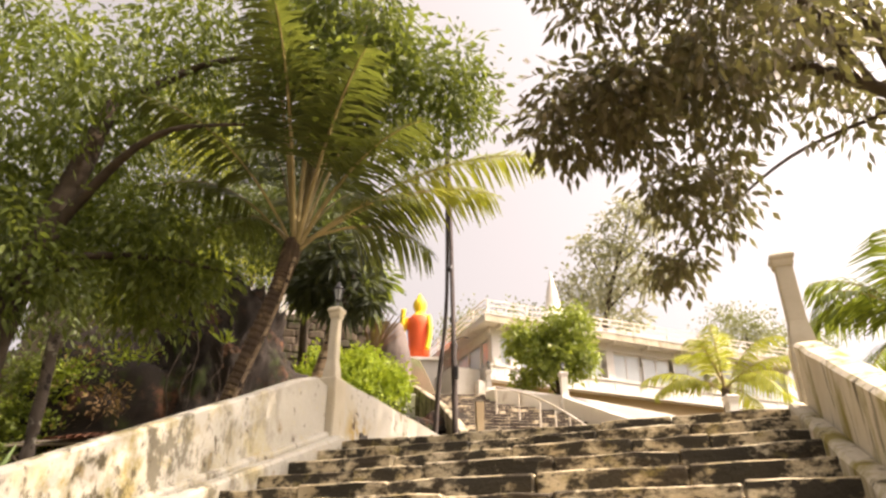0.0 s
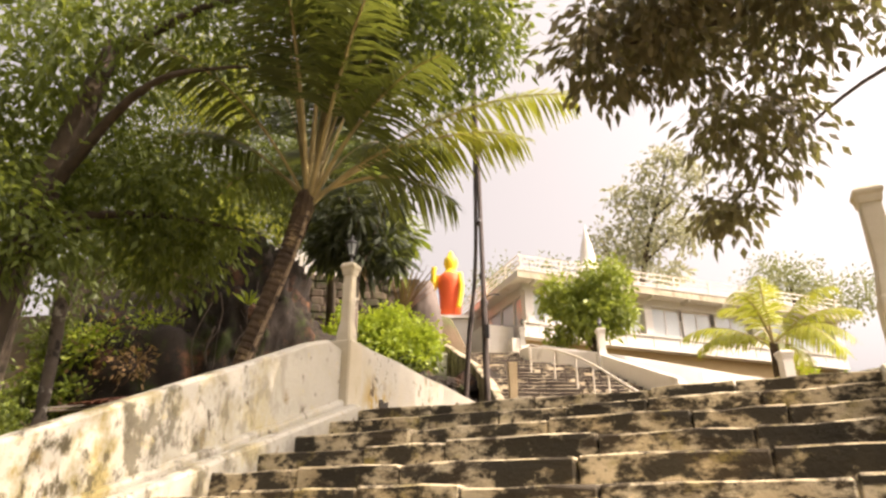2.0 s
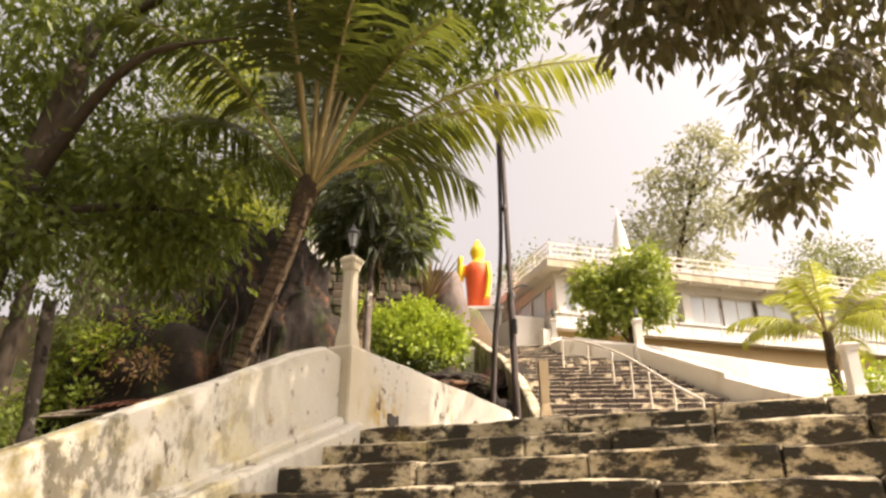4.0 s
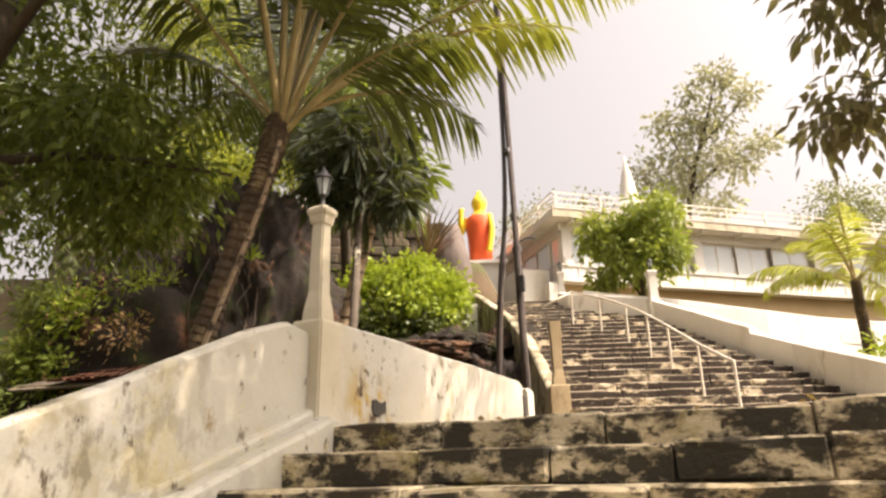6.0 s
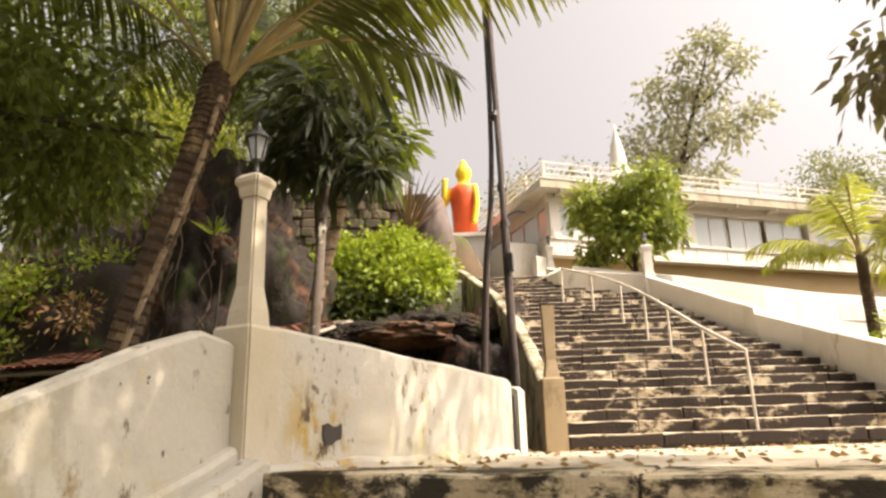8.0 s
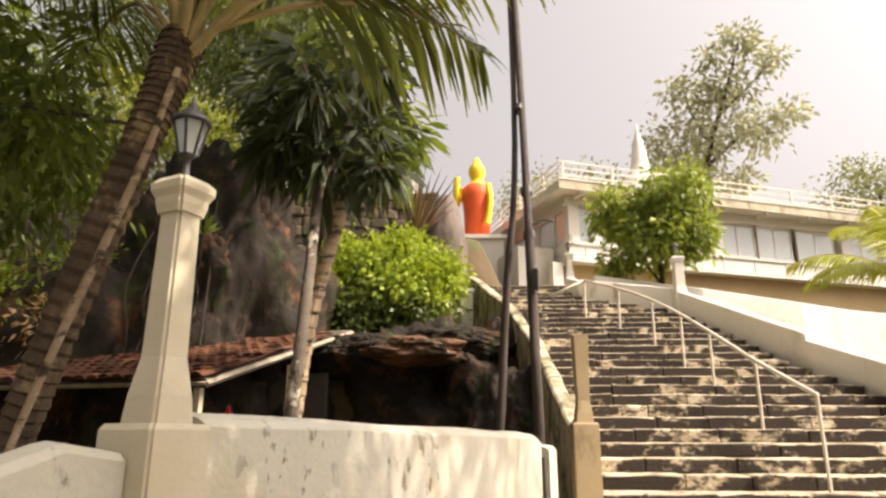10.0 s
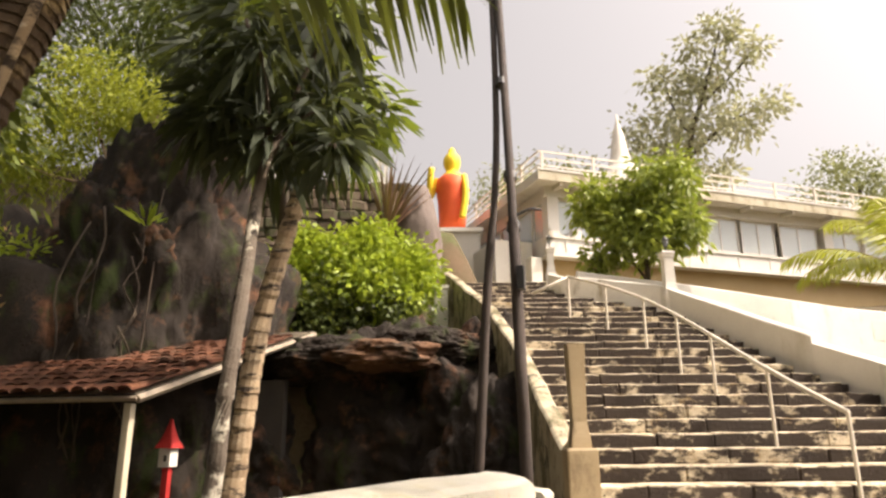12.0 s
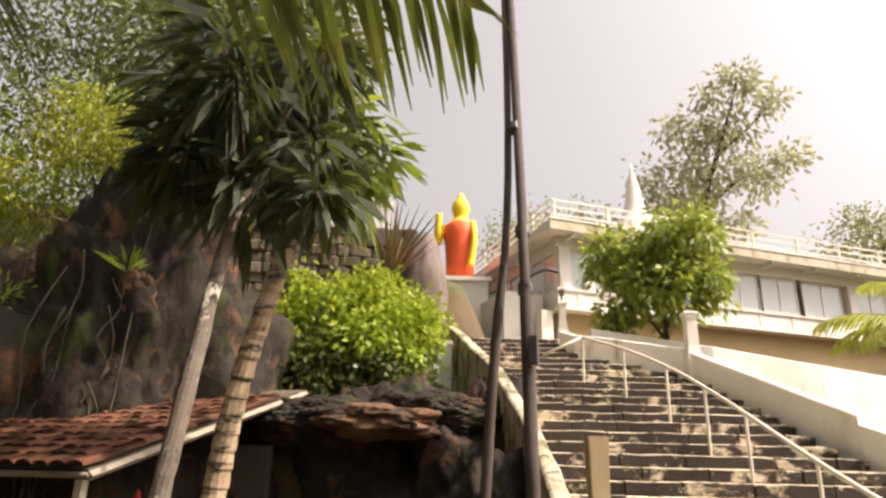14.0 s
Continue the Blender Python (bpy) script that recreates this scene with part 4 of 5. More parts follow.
tree("yellow_tree", (-12.5, 19.5, 2.5), [([(-12.5, 19.5, 1.5), (-12.2, 19.6, 5.0), (-11.5, 19.8, 8.0)], 0.22, 0.08), ([(-12.2, 19.6, 5.0), (-11.2, 19.0, 6.4), (-10.4, 18.4, 7.0)], 0.07, 0.02), ([(-12.2, 19.6, 4.6), (-13.4, 18.2, 6.8), (-14.0, 17.6, 8.8)], 0.08, 0.03), ([(-13.4, 18.2, 6.8), (-14.4, 17.2, 7.0), (-15.3, 16.8, 7.4)], 0.05, 0.02), ([(-13.6, 18.0, 7.2), (-12.8, 18.0, 7.9), (-12.6, 18.4, 8.8)], 0.045, 0.02)],
     [((-14.0, 17.8, 9.2), (1.7, 1.5, 1.2), 120, 40, 0.2), ((-15.2, 17.0, 7.6), (1.5, 1.2, 0.9), 70, 40, 0.2), ((-12.6, 18.6, 8.8), (1.0, 1.0, 0.8), 50, 40, 0.2), ((-12.2, 20.2, 10.4), (1.4, 1.2, 1.0), 50, 36, 0.25), ((-9.9, 13.6, 10.9), (1.3, 1.3, 1.7), 90, 40, 0.26)],
     L_OLIVE, (0.16, 0.06), "sunlit yellow-green tree with crooked pale branches", bark=M_COCO)
tree("hill_tree", (-16.0, 24.0, 4.0), [([(-16.0, 24.0, 3.0), (-15.8, 24.0, 8.0), (-15.5, 24.0, 12.0)], 0.30, 0.1)],
     [((-15.5, 24.0, 12.0), (4.2, 3.5, 4.0), 200, 36, 0.45), ((-14.5, 25.5, 13.5), (3.0, 2.6, 2.6), 110, 36, 0.4), ((-19.5, 20.0, 9.0), (3.5, 3.5, 4.0), 160, 36, 0.45), ((-17.5, 20.5, 14.5), (4.2, 3.2, 3.6), 230, 40, 0.45), ((-14.0, 22.0, 16.0), (3.5, 3.0, 2.6), 150, 40, 0.45)],
     L_HILL, (0.24, 0.09), "tall green hillside tree behind the boulder")
tree("hill_tree", (-13.0, 11.5, 2.0), [([(-13.0, 11.5, 1.0), (-12.8, 11.5, 4.0), (-12.4, 11.6, 7.0)], 0.25, 0.1)],
     [((-12.4, 11.5, 6.5), (2.8, 2.6, 3.0), 150, 36, 0.35), ((-14.5, 9.0, 5.0), (3.0, 2.6, 3.0), 120, 36, 0.35)],
     L_HILL, (0.2, 0.08), "dark leafy tree above the hollow")
tree("courtyard_tree", (-2.1, 25.5, 2.2), [([(-2.1, 25.5, 1.4), (-2.08, 25.4, 4.9), (-2.1, 25.2, 6.6)], 0.09, 0.05), ([(-2.1, 25.4, 4.9), (-2.8, 25.1, 6.0)], 0.04, 0.02), ([(-2.1, 25.4, 5.1), (-1.4, 25.1, 6.4)], 0.04, 0.02)],
     [((-1.6, 25.1, 7.3), (1.0, 0.9, 0.85), 46, 40, 0.17), ((-3.0, 25.0, 6.9), (0.8, 0.8, 0.7), 34, 40, 0.17), ((-2.2, 25.0, 6.0), (1.1, 0.9, 0.7), 44, 36, 0.18), ((-1.2, 25.1, 6.2), (0.6, 0.6, 0.6), 20, 36, 0.16), ((-3.3, 25.0, 5.3), (0.3, 0.3, 0.6), 12, 30, 0.13)],
     L_GARDEN, (0.23, 0.11), "small leafy green tree before the building")
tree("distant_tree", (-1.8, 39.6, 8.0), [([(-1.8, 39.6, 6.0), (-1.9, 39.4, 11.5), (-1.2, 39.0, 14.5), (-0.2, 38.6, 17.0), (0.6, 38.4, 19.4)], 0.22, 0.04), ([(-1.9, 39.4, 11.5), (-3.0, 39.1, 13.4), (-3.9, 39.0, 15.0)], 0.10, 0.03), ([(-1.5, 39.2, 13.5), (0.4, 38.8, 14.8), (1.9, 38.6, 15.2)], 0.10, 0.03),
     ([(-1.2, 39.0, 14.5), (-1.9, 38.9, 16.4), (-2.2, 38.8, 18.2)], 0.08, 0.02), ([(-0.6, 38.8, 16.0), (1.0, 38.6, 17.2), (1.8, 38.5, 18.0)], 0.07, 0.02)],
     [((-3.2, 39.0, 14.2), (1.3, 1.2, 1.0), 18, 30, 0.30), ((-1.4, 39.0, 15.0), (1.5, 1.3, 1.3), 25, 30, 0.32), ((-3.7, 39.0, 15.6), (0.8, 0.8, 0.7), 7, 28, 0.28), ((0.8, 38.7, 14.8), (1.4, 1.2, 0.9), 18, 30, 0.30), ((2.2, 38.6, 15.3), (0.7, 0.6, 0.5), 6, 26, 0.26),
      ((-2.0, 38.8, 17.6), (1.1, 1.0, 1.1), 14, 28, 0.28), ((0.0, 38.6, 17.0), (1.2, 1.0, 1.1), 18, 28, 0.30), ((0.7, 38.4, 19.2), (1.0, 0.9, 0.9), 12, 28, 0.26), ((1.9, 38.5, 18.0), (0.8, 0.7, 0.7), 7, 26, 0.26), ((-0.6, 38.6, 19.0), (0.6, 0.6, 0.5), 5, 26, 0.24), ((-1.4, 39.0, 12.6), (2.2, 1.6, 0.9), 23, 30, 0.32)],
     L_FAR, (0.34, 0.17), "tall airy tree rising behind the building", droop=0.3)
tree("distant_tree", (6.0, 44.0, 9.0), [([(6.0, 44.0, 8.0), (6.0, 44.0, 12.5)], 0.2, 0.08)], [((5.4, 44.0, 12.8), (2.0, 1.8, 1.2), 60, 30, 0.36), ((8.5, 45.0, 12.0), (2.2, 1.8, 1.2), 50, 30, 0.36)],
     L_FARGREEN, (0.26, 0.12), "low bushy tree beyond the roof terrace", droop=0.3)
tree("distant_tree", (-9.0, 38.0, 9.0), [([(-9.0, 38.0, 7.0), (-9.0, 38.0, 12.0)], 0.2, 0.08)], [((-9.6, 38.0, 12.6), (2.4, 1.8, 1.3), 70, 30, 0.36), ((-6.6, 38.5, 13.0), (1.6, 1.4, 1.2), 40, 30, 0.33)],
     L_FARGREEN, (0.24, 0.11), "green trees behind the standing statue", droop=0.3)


def shrub(name, at, blobs, material, leaf, label, category="bush", droop=0.2, stems=6):
    t = thing(name, label, category, at)
    c = blobs[0][0]
    for k in range(stems):
        q = math.tau * k / stems
        part("stem", made_tube(bend([(at[0], at[1], at[2] - 0.1), (at[0] + 0.15 * math.cos(q), at[1] + 0.15 * math.sin(q), at[2] + 0.3), (c[0] + blobs[0][1][0] * 0.5 * math.cos(q), c[1] + blobs[0][1][1] * 0.5 * math.sin(q), c[2])]), 0.018, 5), M_BARK, t)
    crown("leaves", blobs, material, t, leaf, droop, 0.6)
    return t


shrub("lime_bush", (-7.8, 21.1, 3.1), [((-8.6, 20.7, 5.1), (1.0, 0.9, 0.6), 60, 34, 0.17), ((-7.6, 21.0, 5.0), (0.9, 0.9, 0.7), 60, 34, 0.17), ((-9.6, 20.1, 4.9), (0.7, 0.7, 0.5), 34, 32, 0.16), ((-7.15, 21.3, 4.5), (0.7, 0.7, 0.6), 50, 34, 0.15), ((-7.0, 21.7, 4.9), (0.5, 0.5, 0.4), 20, 30, 0.15),
       ((-8.0, 20.5, 4.3), (1.6, 0.9, 0.6), 90, 32, 0.17), ((-9.2, 20.0, 5.6), (0.35, 0.35, 0.25), 9, 28, 0.13), ((-7.9, 20.9, 5.75), (0.3, 0.3, 0.2), 8, 28, 0.13)],
      L_LIME, (0.19, 0.10), "bright yellow-green leafy bush on the rocky bank")
# added dark leaves: the shade beneath the lime bush is in their colour
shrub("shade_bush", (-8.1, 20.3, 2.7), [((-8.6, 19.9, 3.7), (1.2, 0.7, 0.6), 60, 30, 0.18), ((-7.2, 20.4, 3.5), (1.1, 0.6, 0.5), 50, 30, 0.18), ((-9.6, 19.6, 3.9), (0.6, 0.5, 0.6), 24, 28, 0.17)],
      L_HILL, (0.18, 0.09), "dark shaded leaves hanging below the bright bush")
shrub("garden_bush", (3.9, 19.5, 0.3), [((3.9, 19.6, 1.5), (0.8, 0.7, 0.7), 60, 34, 0.16)], L_LIME, (0.14, 0.06), "yellow-green bush beside the white pillar")
for x, y, k, mat, lb in ((-13.4, 13.6, 1.2, L_MID, "green"), (-14.6, 12.4, 1.2, L_DRY, "dry brown"), (-15.4, 14.2, 1.3, L_DARK, "dark green"), (-14.2, 15.2, 1.1, L_LIME, "yellow-green"), (-13.6, 17.2, 1.2, L_DARK, "dark green"), (-12.6, 19.2, 1.0, L_MID, "green"), (-15.8, 16.4, 1.3, L_MID, "green"), (-13.0, 11.4, 1.1, L_DARK, "dark green"),
                         (-12.2, 9.8, 1.2, L_MID, "green"), (-11.4, 8.4, 1.0, L_LIME, "yellow-green"), (-12.8, 8.6, 1.2, L_DRY, "dry brown"), (-11.9, 10.9, 1.0, L_DARK, "dark green"), (-14.0, 10.2, 1.3, L_LIME, "yellow-green"), (-10.9, 9.4, 0.8, L_DRY, "dry brown"), (-8.9, 19.9, 0.9, L_DARK, "dark green"), (-9.9, 19.0, 0.8, L_MID, "green"),
                         (-6.2, 8.6, 0.7, L_MID, "green"), (-5.6, 9.8, 0.7, L_DARK, "dark green"), (-7.2, 7.4, 0.9, L_MID, "green"), (-4.9, 7.6, 0.6, L_DRY, "dry brown"), (-8.6, 7.0, 1.1, L_LIME, "yellow-green")):
    z = ground_height(x, y)
    shrub("undergrowth", (x, y, z), [((x, y, z + 0.45 * k), (1.1 * k, 1.0 * k, 0.55 * k), int(50 * k), 30, 0.17)], mat, (0.18, 0.06), "tangled " + lb + " undergrowth on the shaded bank", "undergrowth")
# bare twigs and roots trailing down the bank
for k in range(9):
    x, y = -5.0 - 0.55 * k, 8.6 + 1.5 * ((k * 7) % 5) / 5
    z = ground_height(x, y)
    bm = made_tube(bend([(x, y, z - 0.1), (x + 0.2, y - 0.1, z + 0.9), (x + 0.5 * (-1) ** k, y - 0.2, z + 1.5), (x + 0.9 * (-1) ** k, y - 0.1, z + 1.7)], 4), 0.014, 5)
    tagged(part("dry_twig", bm, M_COCO, None, "", True), "thin dry pale twig on the bank", "twig", "twigs on the bank")
# hanging root beside the leaning palm's trunk
bm = made_tube(bend([(-3.0, 9.35, 3.3), (-3.12, 9.2, 2.4), (-3.5, 9.0, 1.0), (-3.95, 8.95, -0.3), (-4.2, 8.95, -1.25)], 5), 0.026, 6)
roughen(bm, 0.012, 8)
tagged(part("vine", bm, M_COCO, None, "", True), "pale climbing stem against the palm trunk", "vine")
# small yellow-green plant on the boulder, dead fronds by the grey rock
for at, n_, ln, mat, lb in (((-9.6, 15.8, 4.7), 14, 0.55, L_LIME, "yellow-green strap-leaved plant on the boulder"), ((-8.4, 22.5, 6.2), 46, 2.1, L_DEAD, "dead brown fronds hanging beside the rock")):
    t = thing("small_plant", lb, "plant", at)
    part("stem", made_tube([(at[0], at[1], at[2] - 0.5), (at[0], at[1], at[2] + 0.05)], 0.02, 5), M_BARK, t)
    d = unit(rng.normal(size=(n_, 3)) * (np.array((0.16, 0.16, 0.2)) if mat is L_DEAD else np.array((0.45, 0.45, 0.3))) + np.array((0.12, 0, 0.7)))
    link("leaves", leaf_mesh("leaves", d * 0.05, d, ln, 0.09), mat, t)

# roots trailing over the great boulder, and creepers on its shaded shoulder
rnd_r = random.Random(21)
bm = bmesh.new()
for k in range(30):
    q = radians(rnd_r.uniform(-165, -35))
    hi_, ln_ = rnd_r.uniform(0.0, 0.8), rnd_r.uniform(0.5, 1.3)
    pts = []
    for j in range(6):
        z_ = max(-0.75, hi_ - ln_ * j / 5)
        w_ = 1.07 * math.sqrt(max(0.05, 1 - z_ * z_))
        q_ = q + 0.05 * math.sin(3.0 * j + k)
        pts.append((-11.2 + 2.7 * w_ * math.cos(q_), 17.6 + 2.6 * w_ * math.sin(q_), 2.2 + 4.8 * z_))
    tube(bm, bend(pts, 3), rnd_r.uniform(0.010, 0.022), 5)
roughen(bm, 0.03, 4)
tagged(part("hanging_roots", bm, M_BARK, None, "", True), "thin brown roots trailing down the great boulder", "roots", "", "stuff")


def creeper(c, rad, arc, count, material, label, size=(0.17, 0.09)):
    """Patches of small leaves over a boulder's face; arc in degrees."""
    q = rng.uniform(math.radians(arc[0]), math.radians(arc[1]), count)
    zz = np.clip(rng.normal(0.25, 0.38, count), -0.5, 0.95)
    ww = 1.08 * np.sqrt(1 - zz * zz)
    cp = np.column_stack([c[0] + rad[0] * ww * np.cos(q), c[1] + rad[1] * ww * np.sin(q), c[2] + rad[2] * zz]) + rng.normal(size=(count, 3)) * 0.15
    keep = np.sin(2.1 * cp[:, 0] + 0.7 * cp[:, 1]) + np.sin(1.7 * cp[:, 2] + 1) + 0.5 * rng.normal(size=count) > 0.1
    m = int(keep.sum())
    tagged(link("creeper", leaf_mesh("creeper", cp[keep], rng.normal(size=(m, 3)) + np.array([0, -0.6, -0.4]), *size), material), label, "creeper", "", "stuff")


creeper((-11.2, 17.6, 2.2), (2.7, 2.6, 4.8), (-230, -110), 2600, L_MID, "small green creeper leaves over the boulder's shoulder")
creeper((-13.5, 16.0, 1.5), (3.0, 2.5, 3.6), (-190, -40), 3600, L_MID, "tangled green creeper over the mossy boulder")
creeper((-13.5, 16.0, 1.5), (3.05, 2.55, 3.65), (-190, -40), 1500, L_DRY, "dry brown leaves caught in the creeper")
for x, y, z, k, mat, lb in ((-13.0, 14.1, 3.2, 0.9, L_LIME, "yellow-green"), (-14.4, 13.8, 2.3, 0.9, L_MID, "green"), (-12.0, 14.4, 2.6, 0.7, L_DRY, "dry brown"), (-14.9, 14.3, 3.7, 0.9, L_DARK, "dark green"), (-13.2, 13.8, 1.7, 0.8, L_MID, "green"), (-12.2, 15.0, 3.9, 0.7, L_LIME, "yellow-green")):
    shrub("undergrowth", (x, y, z), [((x, y, z + 0.25 * k), (0.9 * k, 0.7 * k, 0.5 * k), int(46 * k), 30, 0.17)], mat, (0.20, 0.065), "tangled " + lb + " fern clump on the boulder", "undergrowth")

# agave leaves behind the parapet
t = thing("agave", "thick pale-green agave leaves behind the parapet", "plant", (-1.9, 4.3, -1.7))
for k in range(7):
    q = math.tau * k / 7 + 0.3
    rise = 0.75 + 0.25 * (k % 3)
    pts = bend([(-1.9, 4.3, -1.75), (-1.9 + 0.14 * math.cos(q), 4.3 + 0.14 * math.sin(q), -1.75 + rise * 0.6), (-1.9 + 0.3 * math.cos(q), 4.3 + 0.3 * math.sin(q), -1.75 + rise * 1.15)], 4)
    bm = made_tube(pts, [0.06, 0.075, 0.08, 0.08, 0.07, 0.055, 0.04, 0.02, 0.004], 6)
    part("leaf", bm, L_AGAVE, t, "", True)

bm = made_tube(bend([(-7.1, 8.8, -1.2), (-7.08, 8.75, 0.7), (-7.0, 8.6, 2.25)]), [0.11] * 6 + [0.095] * 7, 9)
roughen(bm, 0.02, 7)
tagged(part("tree_stump", bm, M_GREYBARK, None, "", True), "slender lichen-spotted dead trunk behind the parapet", "tree stump")

# ---- tiled shed in the hollow ----
shed = thing("shed", "small shed with red clay-tile roof and pale posts", "shed", (-8.2, 14.5, -1.1))
E_R, R_R = Vector((-6.78, 13.55, 1.56)), Vector((-7.77, 18.6, 3.05))
LEFTW = Vector((-0.981, -0.193, 0))
edge = R_R - E_R
for k in range(2):
    a = E_R + LEFTW * (0.25 + 3.2 * k) + edge * 0.04
    part("post", made_box((a.x, a.y, 0.15), (0.10, 0.10, 2.6), 9, 0.008), M_POST, shed)
a = E_R + edge * 0.55 + LEFTW * 0.2
part("post", made_box((a.x, a.y, 0.4), (0.10, 0.10, 3.3), 9, 0.008), M_POST, shed)
part("barge_board", made_tube([E_R + Vector((0, 0, -0.07)), R_R + Vector((0, 0, -0.07))], 0.055, 4), M_WOOD, shed)
part("eave_board", made_tube([E_R + Vector((0, 0, -0.06)), E_R + LEFTW * 6.0 + Vector((0, 0, -0.06))], 0.035, 4), M_WOOD, shed)
bm = bmesh.new()
n_ = edge.cross(LEFTW).normalized()
bm.faces.new([bm.verts.new(p) for p in (E_R, R_R, R_R + LEFTW * 6, E_R + LEFTW * 6)])
bmesh.ops.solidify(bm, geom=bm.faces[:], thickness=0.03)
part("roof_deck", bm, M_WOOD, shed)
c = E_R + LEFTW * 3 + edge * 0.8
# added dark sheet that paints the shade under the shed roof
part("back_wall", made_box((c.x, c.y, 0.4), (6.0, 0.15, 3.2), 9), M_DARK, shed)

shrine = thing("spirit_house", "tiny red-roofed shrine with a white box on a post", "shrine", (-8.3, 15.6, -1.1))
part("post", made_box((-8.3, 15.6, -0.28), (0.10, 0.10, 1.7), 10), M_RED, shrine)
part("body", made_box((-8.3, 15.6, 0.72), (0.20, 0.20, 0.28), 10, 0.008), M_WHITE, shrine)
bm = bmesh.new()
square_lathe(bm, (-8.3, 15.6, 0.86), ((0.16, 0), (0.15, 0.025), (0.085, 0.17), (0.05, 0.30), (0.02, 0.44)), 10)
part("roof", bm, M_RED, shrine)
for dx in (-0.045, 0.045):
    part("window", made_box((-8.3 + dx, 15.497, 0.71), (0.05, 0.012, 0.09), 10), M_DARK, shrine)

# ---- statue ----
bm = bmesh.new()
lathe(bm, (-9.8, 30.2, 8.4), ((0.50, 0.0), (0.53, 0.7), (0.56, 1.3), (0.64, 1.9), (0.62, 2.25), (0.34, 2.50)), 16)
robe_faces = len(bm.faces)
lathe(bm, (-9.8, 30.2, 8.4), ((0.50, 2.30), (0.36, 2.52), (0.22, 2.62), (0.27, 2.75), (0.35, 2.98), (0.33, 3.2), (0.24, 3.36), (0.15, 3.44), (0.13, 3.58), (0.03, 3.7)), 14)
tube(bm, bend([(-9.24, 30.05, 10.75), (-9.10, 29.9, 10.0), (-9.16, 29.8, 9.2), (-9.2, 29.75, 8.95)]), 0.13, 8)
tube(bm, bend([(-10.35, 30.0, 10.75), (-10.55, 29.8, 10.0), (-10.48, 29.62, 10.55), (-10.42, 29.6, 11.1)]), 0.13, 8)
bm.faces.ensure_lookup_table()
for f_ in list(bm.faces)[robe_faces:]:
    f_.material_index = 1
st = tagged(part("statue", bm, M_ROBE, None, "", True), "tall standing statue in an orange robe, yellow skin", "statue")
st.data.materials.append(M_GOLD)
bm = bmesh.new()
square_lathe(bm, (-9.8, 30.2, 0), ((1.0, 5.0), (1.0, 8.2), (1.12, 8.25), (1.12, 8.4)), 25)
tagged(part("statue_plinth", bm, M_WHITE), "white square plinth under the statue", "plinth")

# stupa spire
bm = bmesh.new()
lathe(bm, (-4.1, 35.8, 9.5), ((1.3, 0), (1.3, 1.6), (0.95, 2.4), (0.55, 2.9), (0.42, 3.3), (0.28, 4.2), (0.10, 4.9), (0.02, 5.4)), 16)
tagged(part("stupa", bm, M_WHITE, None, "", True), "white pointed stupa spire behind the roof", "stupa")

# ---- stone bank wall, white fence and gate post by the bush ----
for a, b, zb, zt, nm, mt, lb in (((-20.0, 17.3), (-8.7, 24.6), 5.0, 8.5, "bank_wall", M_STONE, "rough rubble retaining wall above the bush"),):
    bm = bmesh.new()
    strip_wall(bm, dense([(*a, zb, zt), (*b, zb, zt - 0.25)]), 0.4)
    roughen(bm, 0.05, 3)
    bank_wall = tagged(part(nm, bm, mt), lb, "wall", "", "structure")
fence = thing("picket_fence", "white picket fence on the stone wall", "fence", (-11.8, 22.7, 8.48))
fa, fb = Vector((-15.2, 20.45, 8.47)), Vector((-9.4, 24.2, 8.27))
for k in range(36):
    p = fa.lerp(fb, k / 35)
    part("picket", made_box((p.x, p.y, p.z + 0.52), (0.13, 0.03, 1.05), 32), M_WHITE, fence)
for h in (0.25, 0.8):
    part("rail", made_tube((fa + Vector((0, 0.03, h)), fb + Vector((0, 0.03, h))), 0.03, 4), M_WHITE, fence)
bm = bmesh.new()
square_lathe(bm, (-6.45, 21.8, 0), ((0.16, 2.6), (0.16, 4.35), (0.19, 4.37), (0.19, 4.45)), 25)
tagged(part("gate_post", bm, M_WHITE), "short white post at the end of the stair wall", "post")
tagged(part("gate_slab", made_box((-6.05, 21.9, 3.7), (0.5, 0.14, 1.3), 50, 0.02), M_MOSSWALL), "leaning mossy slab beside the white post", "slab")

# ---- terrace wall before the building ----
bm = bmesh.new()
strip_wall(bm, dense([(-3.7, 24.2, 0.5, 5.05), (-1.1, 25.3, 0.5, 4.65), (1.2, 27.0, 0.3, 4.36), (2.6, 28.4, 0.3, 4.25), (8.0, 33.5, 0.0, 4.1)]), 0.25)
terrace_wall = tagged(part("terrace_wall", bm, M_WHITE), "long white terrace wall with recessed panels", "wall", "", "structure")
for k in range(6):
    f0 = Vector((-0.5, 25.75, 4.38)).lerp(Vector((4.6, 30.25, 4.05)), k / 5)
    part("wall_panel", made_box((f0.x + 0.06, f0.y - 0.14, f0.z - 0.45), (1.05, 0.05, 0.55), 41, 0.01), M_WHITE, terrace_wall)

# ---- building ----
HX, HY = -5.75, 28.8
HT = math.degrees(math.atan2(38.5 - 28.8, 4.53 + 5.75))
HM = pose(HX, HY, 0, 0, 0, HT)
house = thing("building", "two-storey white building with tan base and roof terrace", "building", (HX, HY, 4.0), HT)
LONG = 18.0


def hbox(name, x0, x1, y0, y1, z0, z1, material, parent=house, bevel=0.0, label=""):
    c = HM @ Vector(((x0 + x1) / 2, (y0 + y1) / 2, (z0 + z1) / 2))
    return part(name, made_box(c, (x1 - x0, y1 - y0, z1 - z0), HT, bevel), material, parent, label)


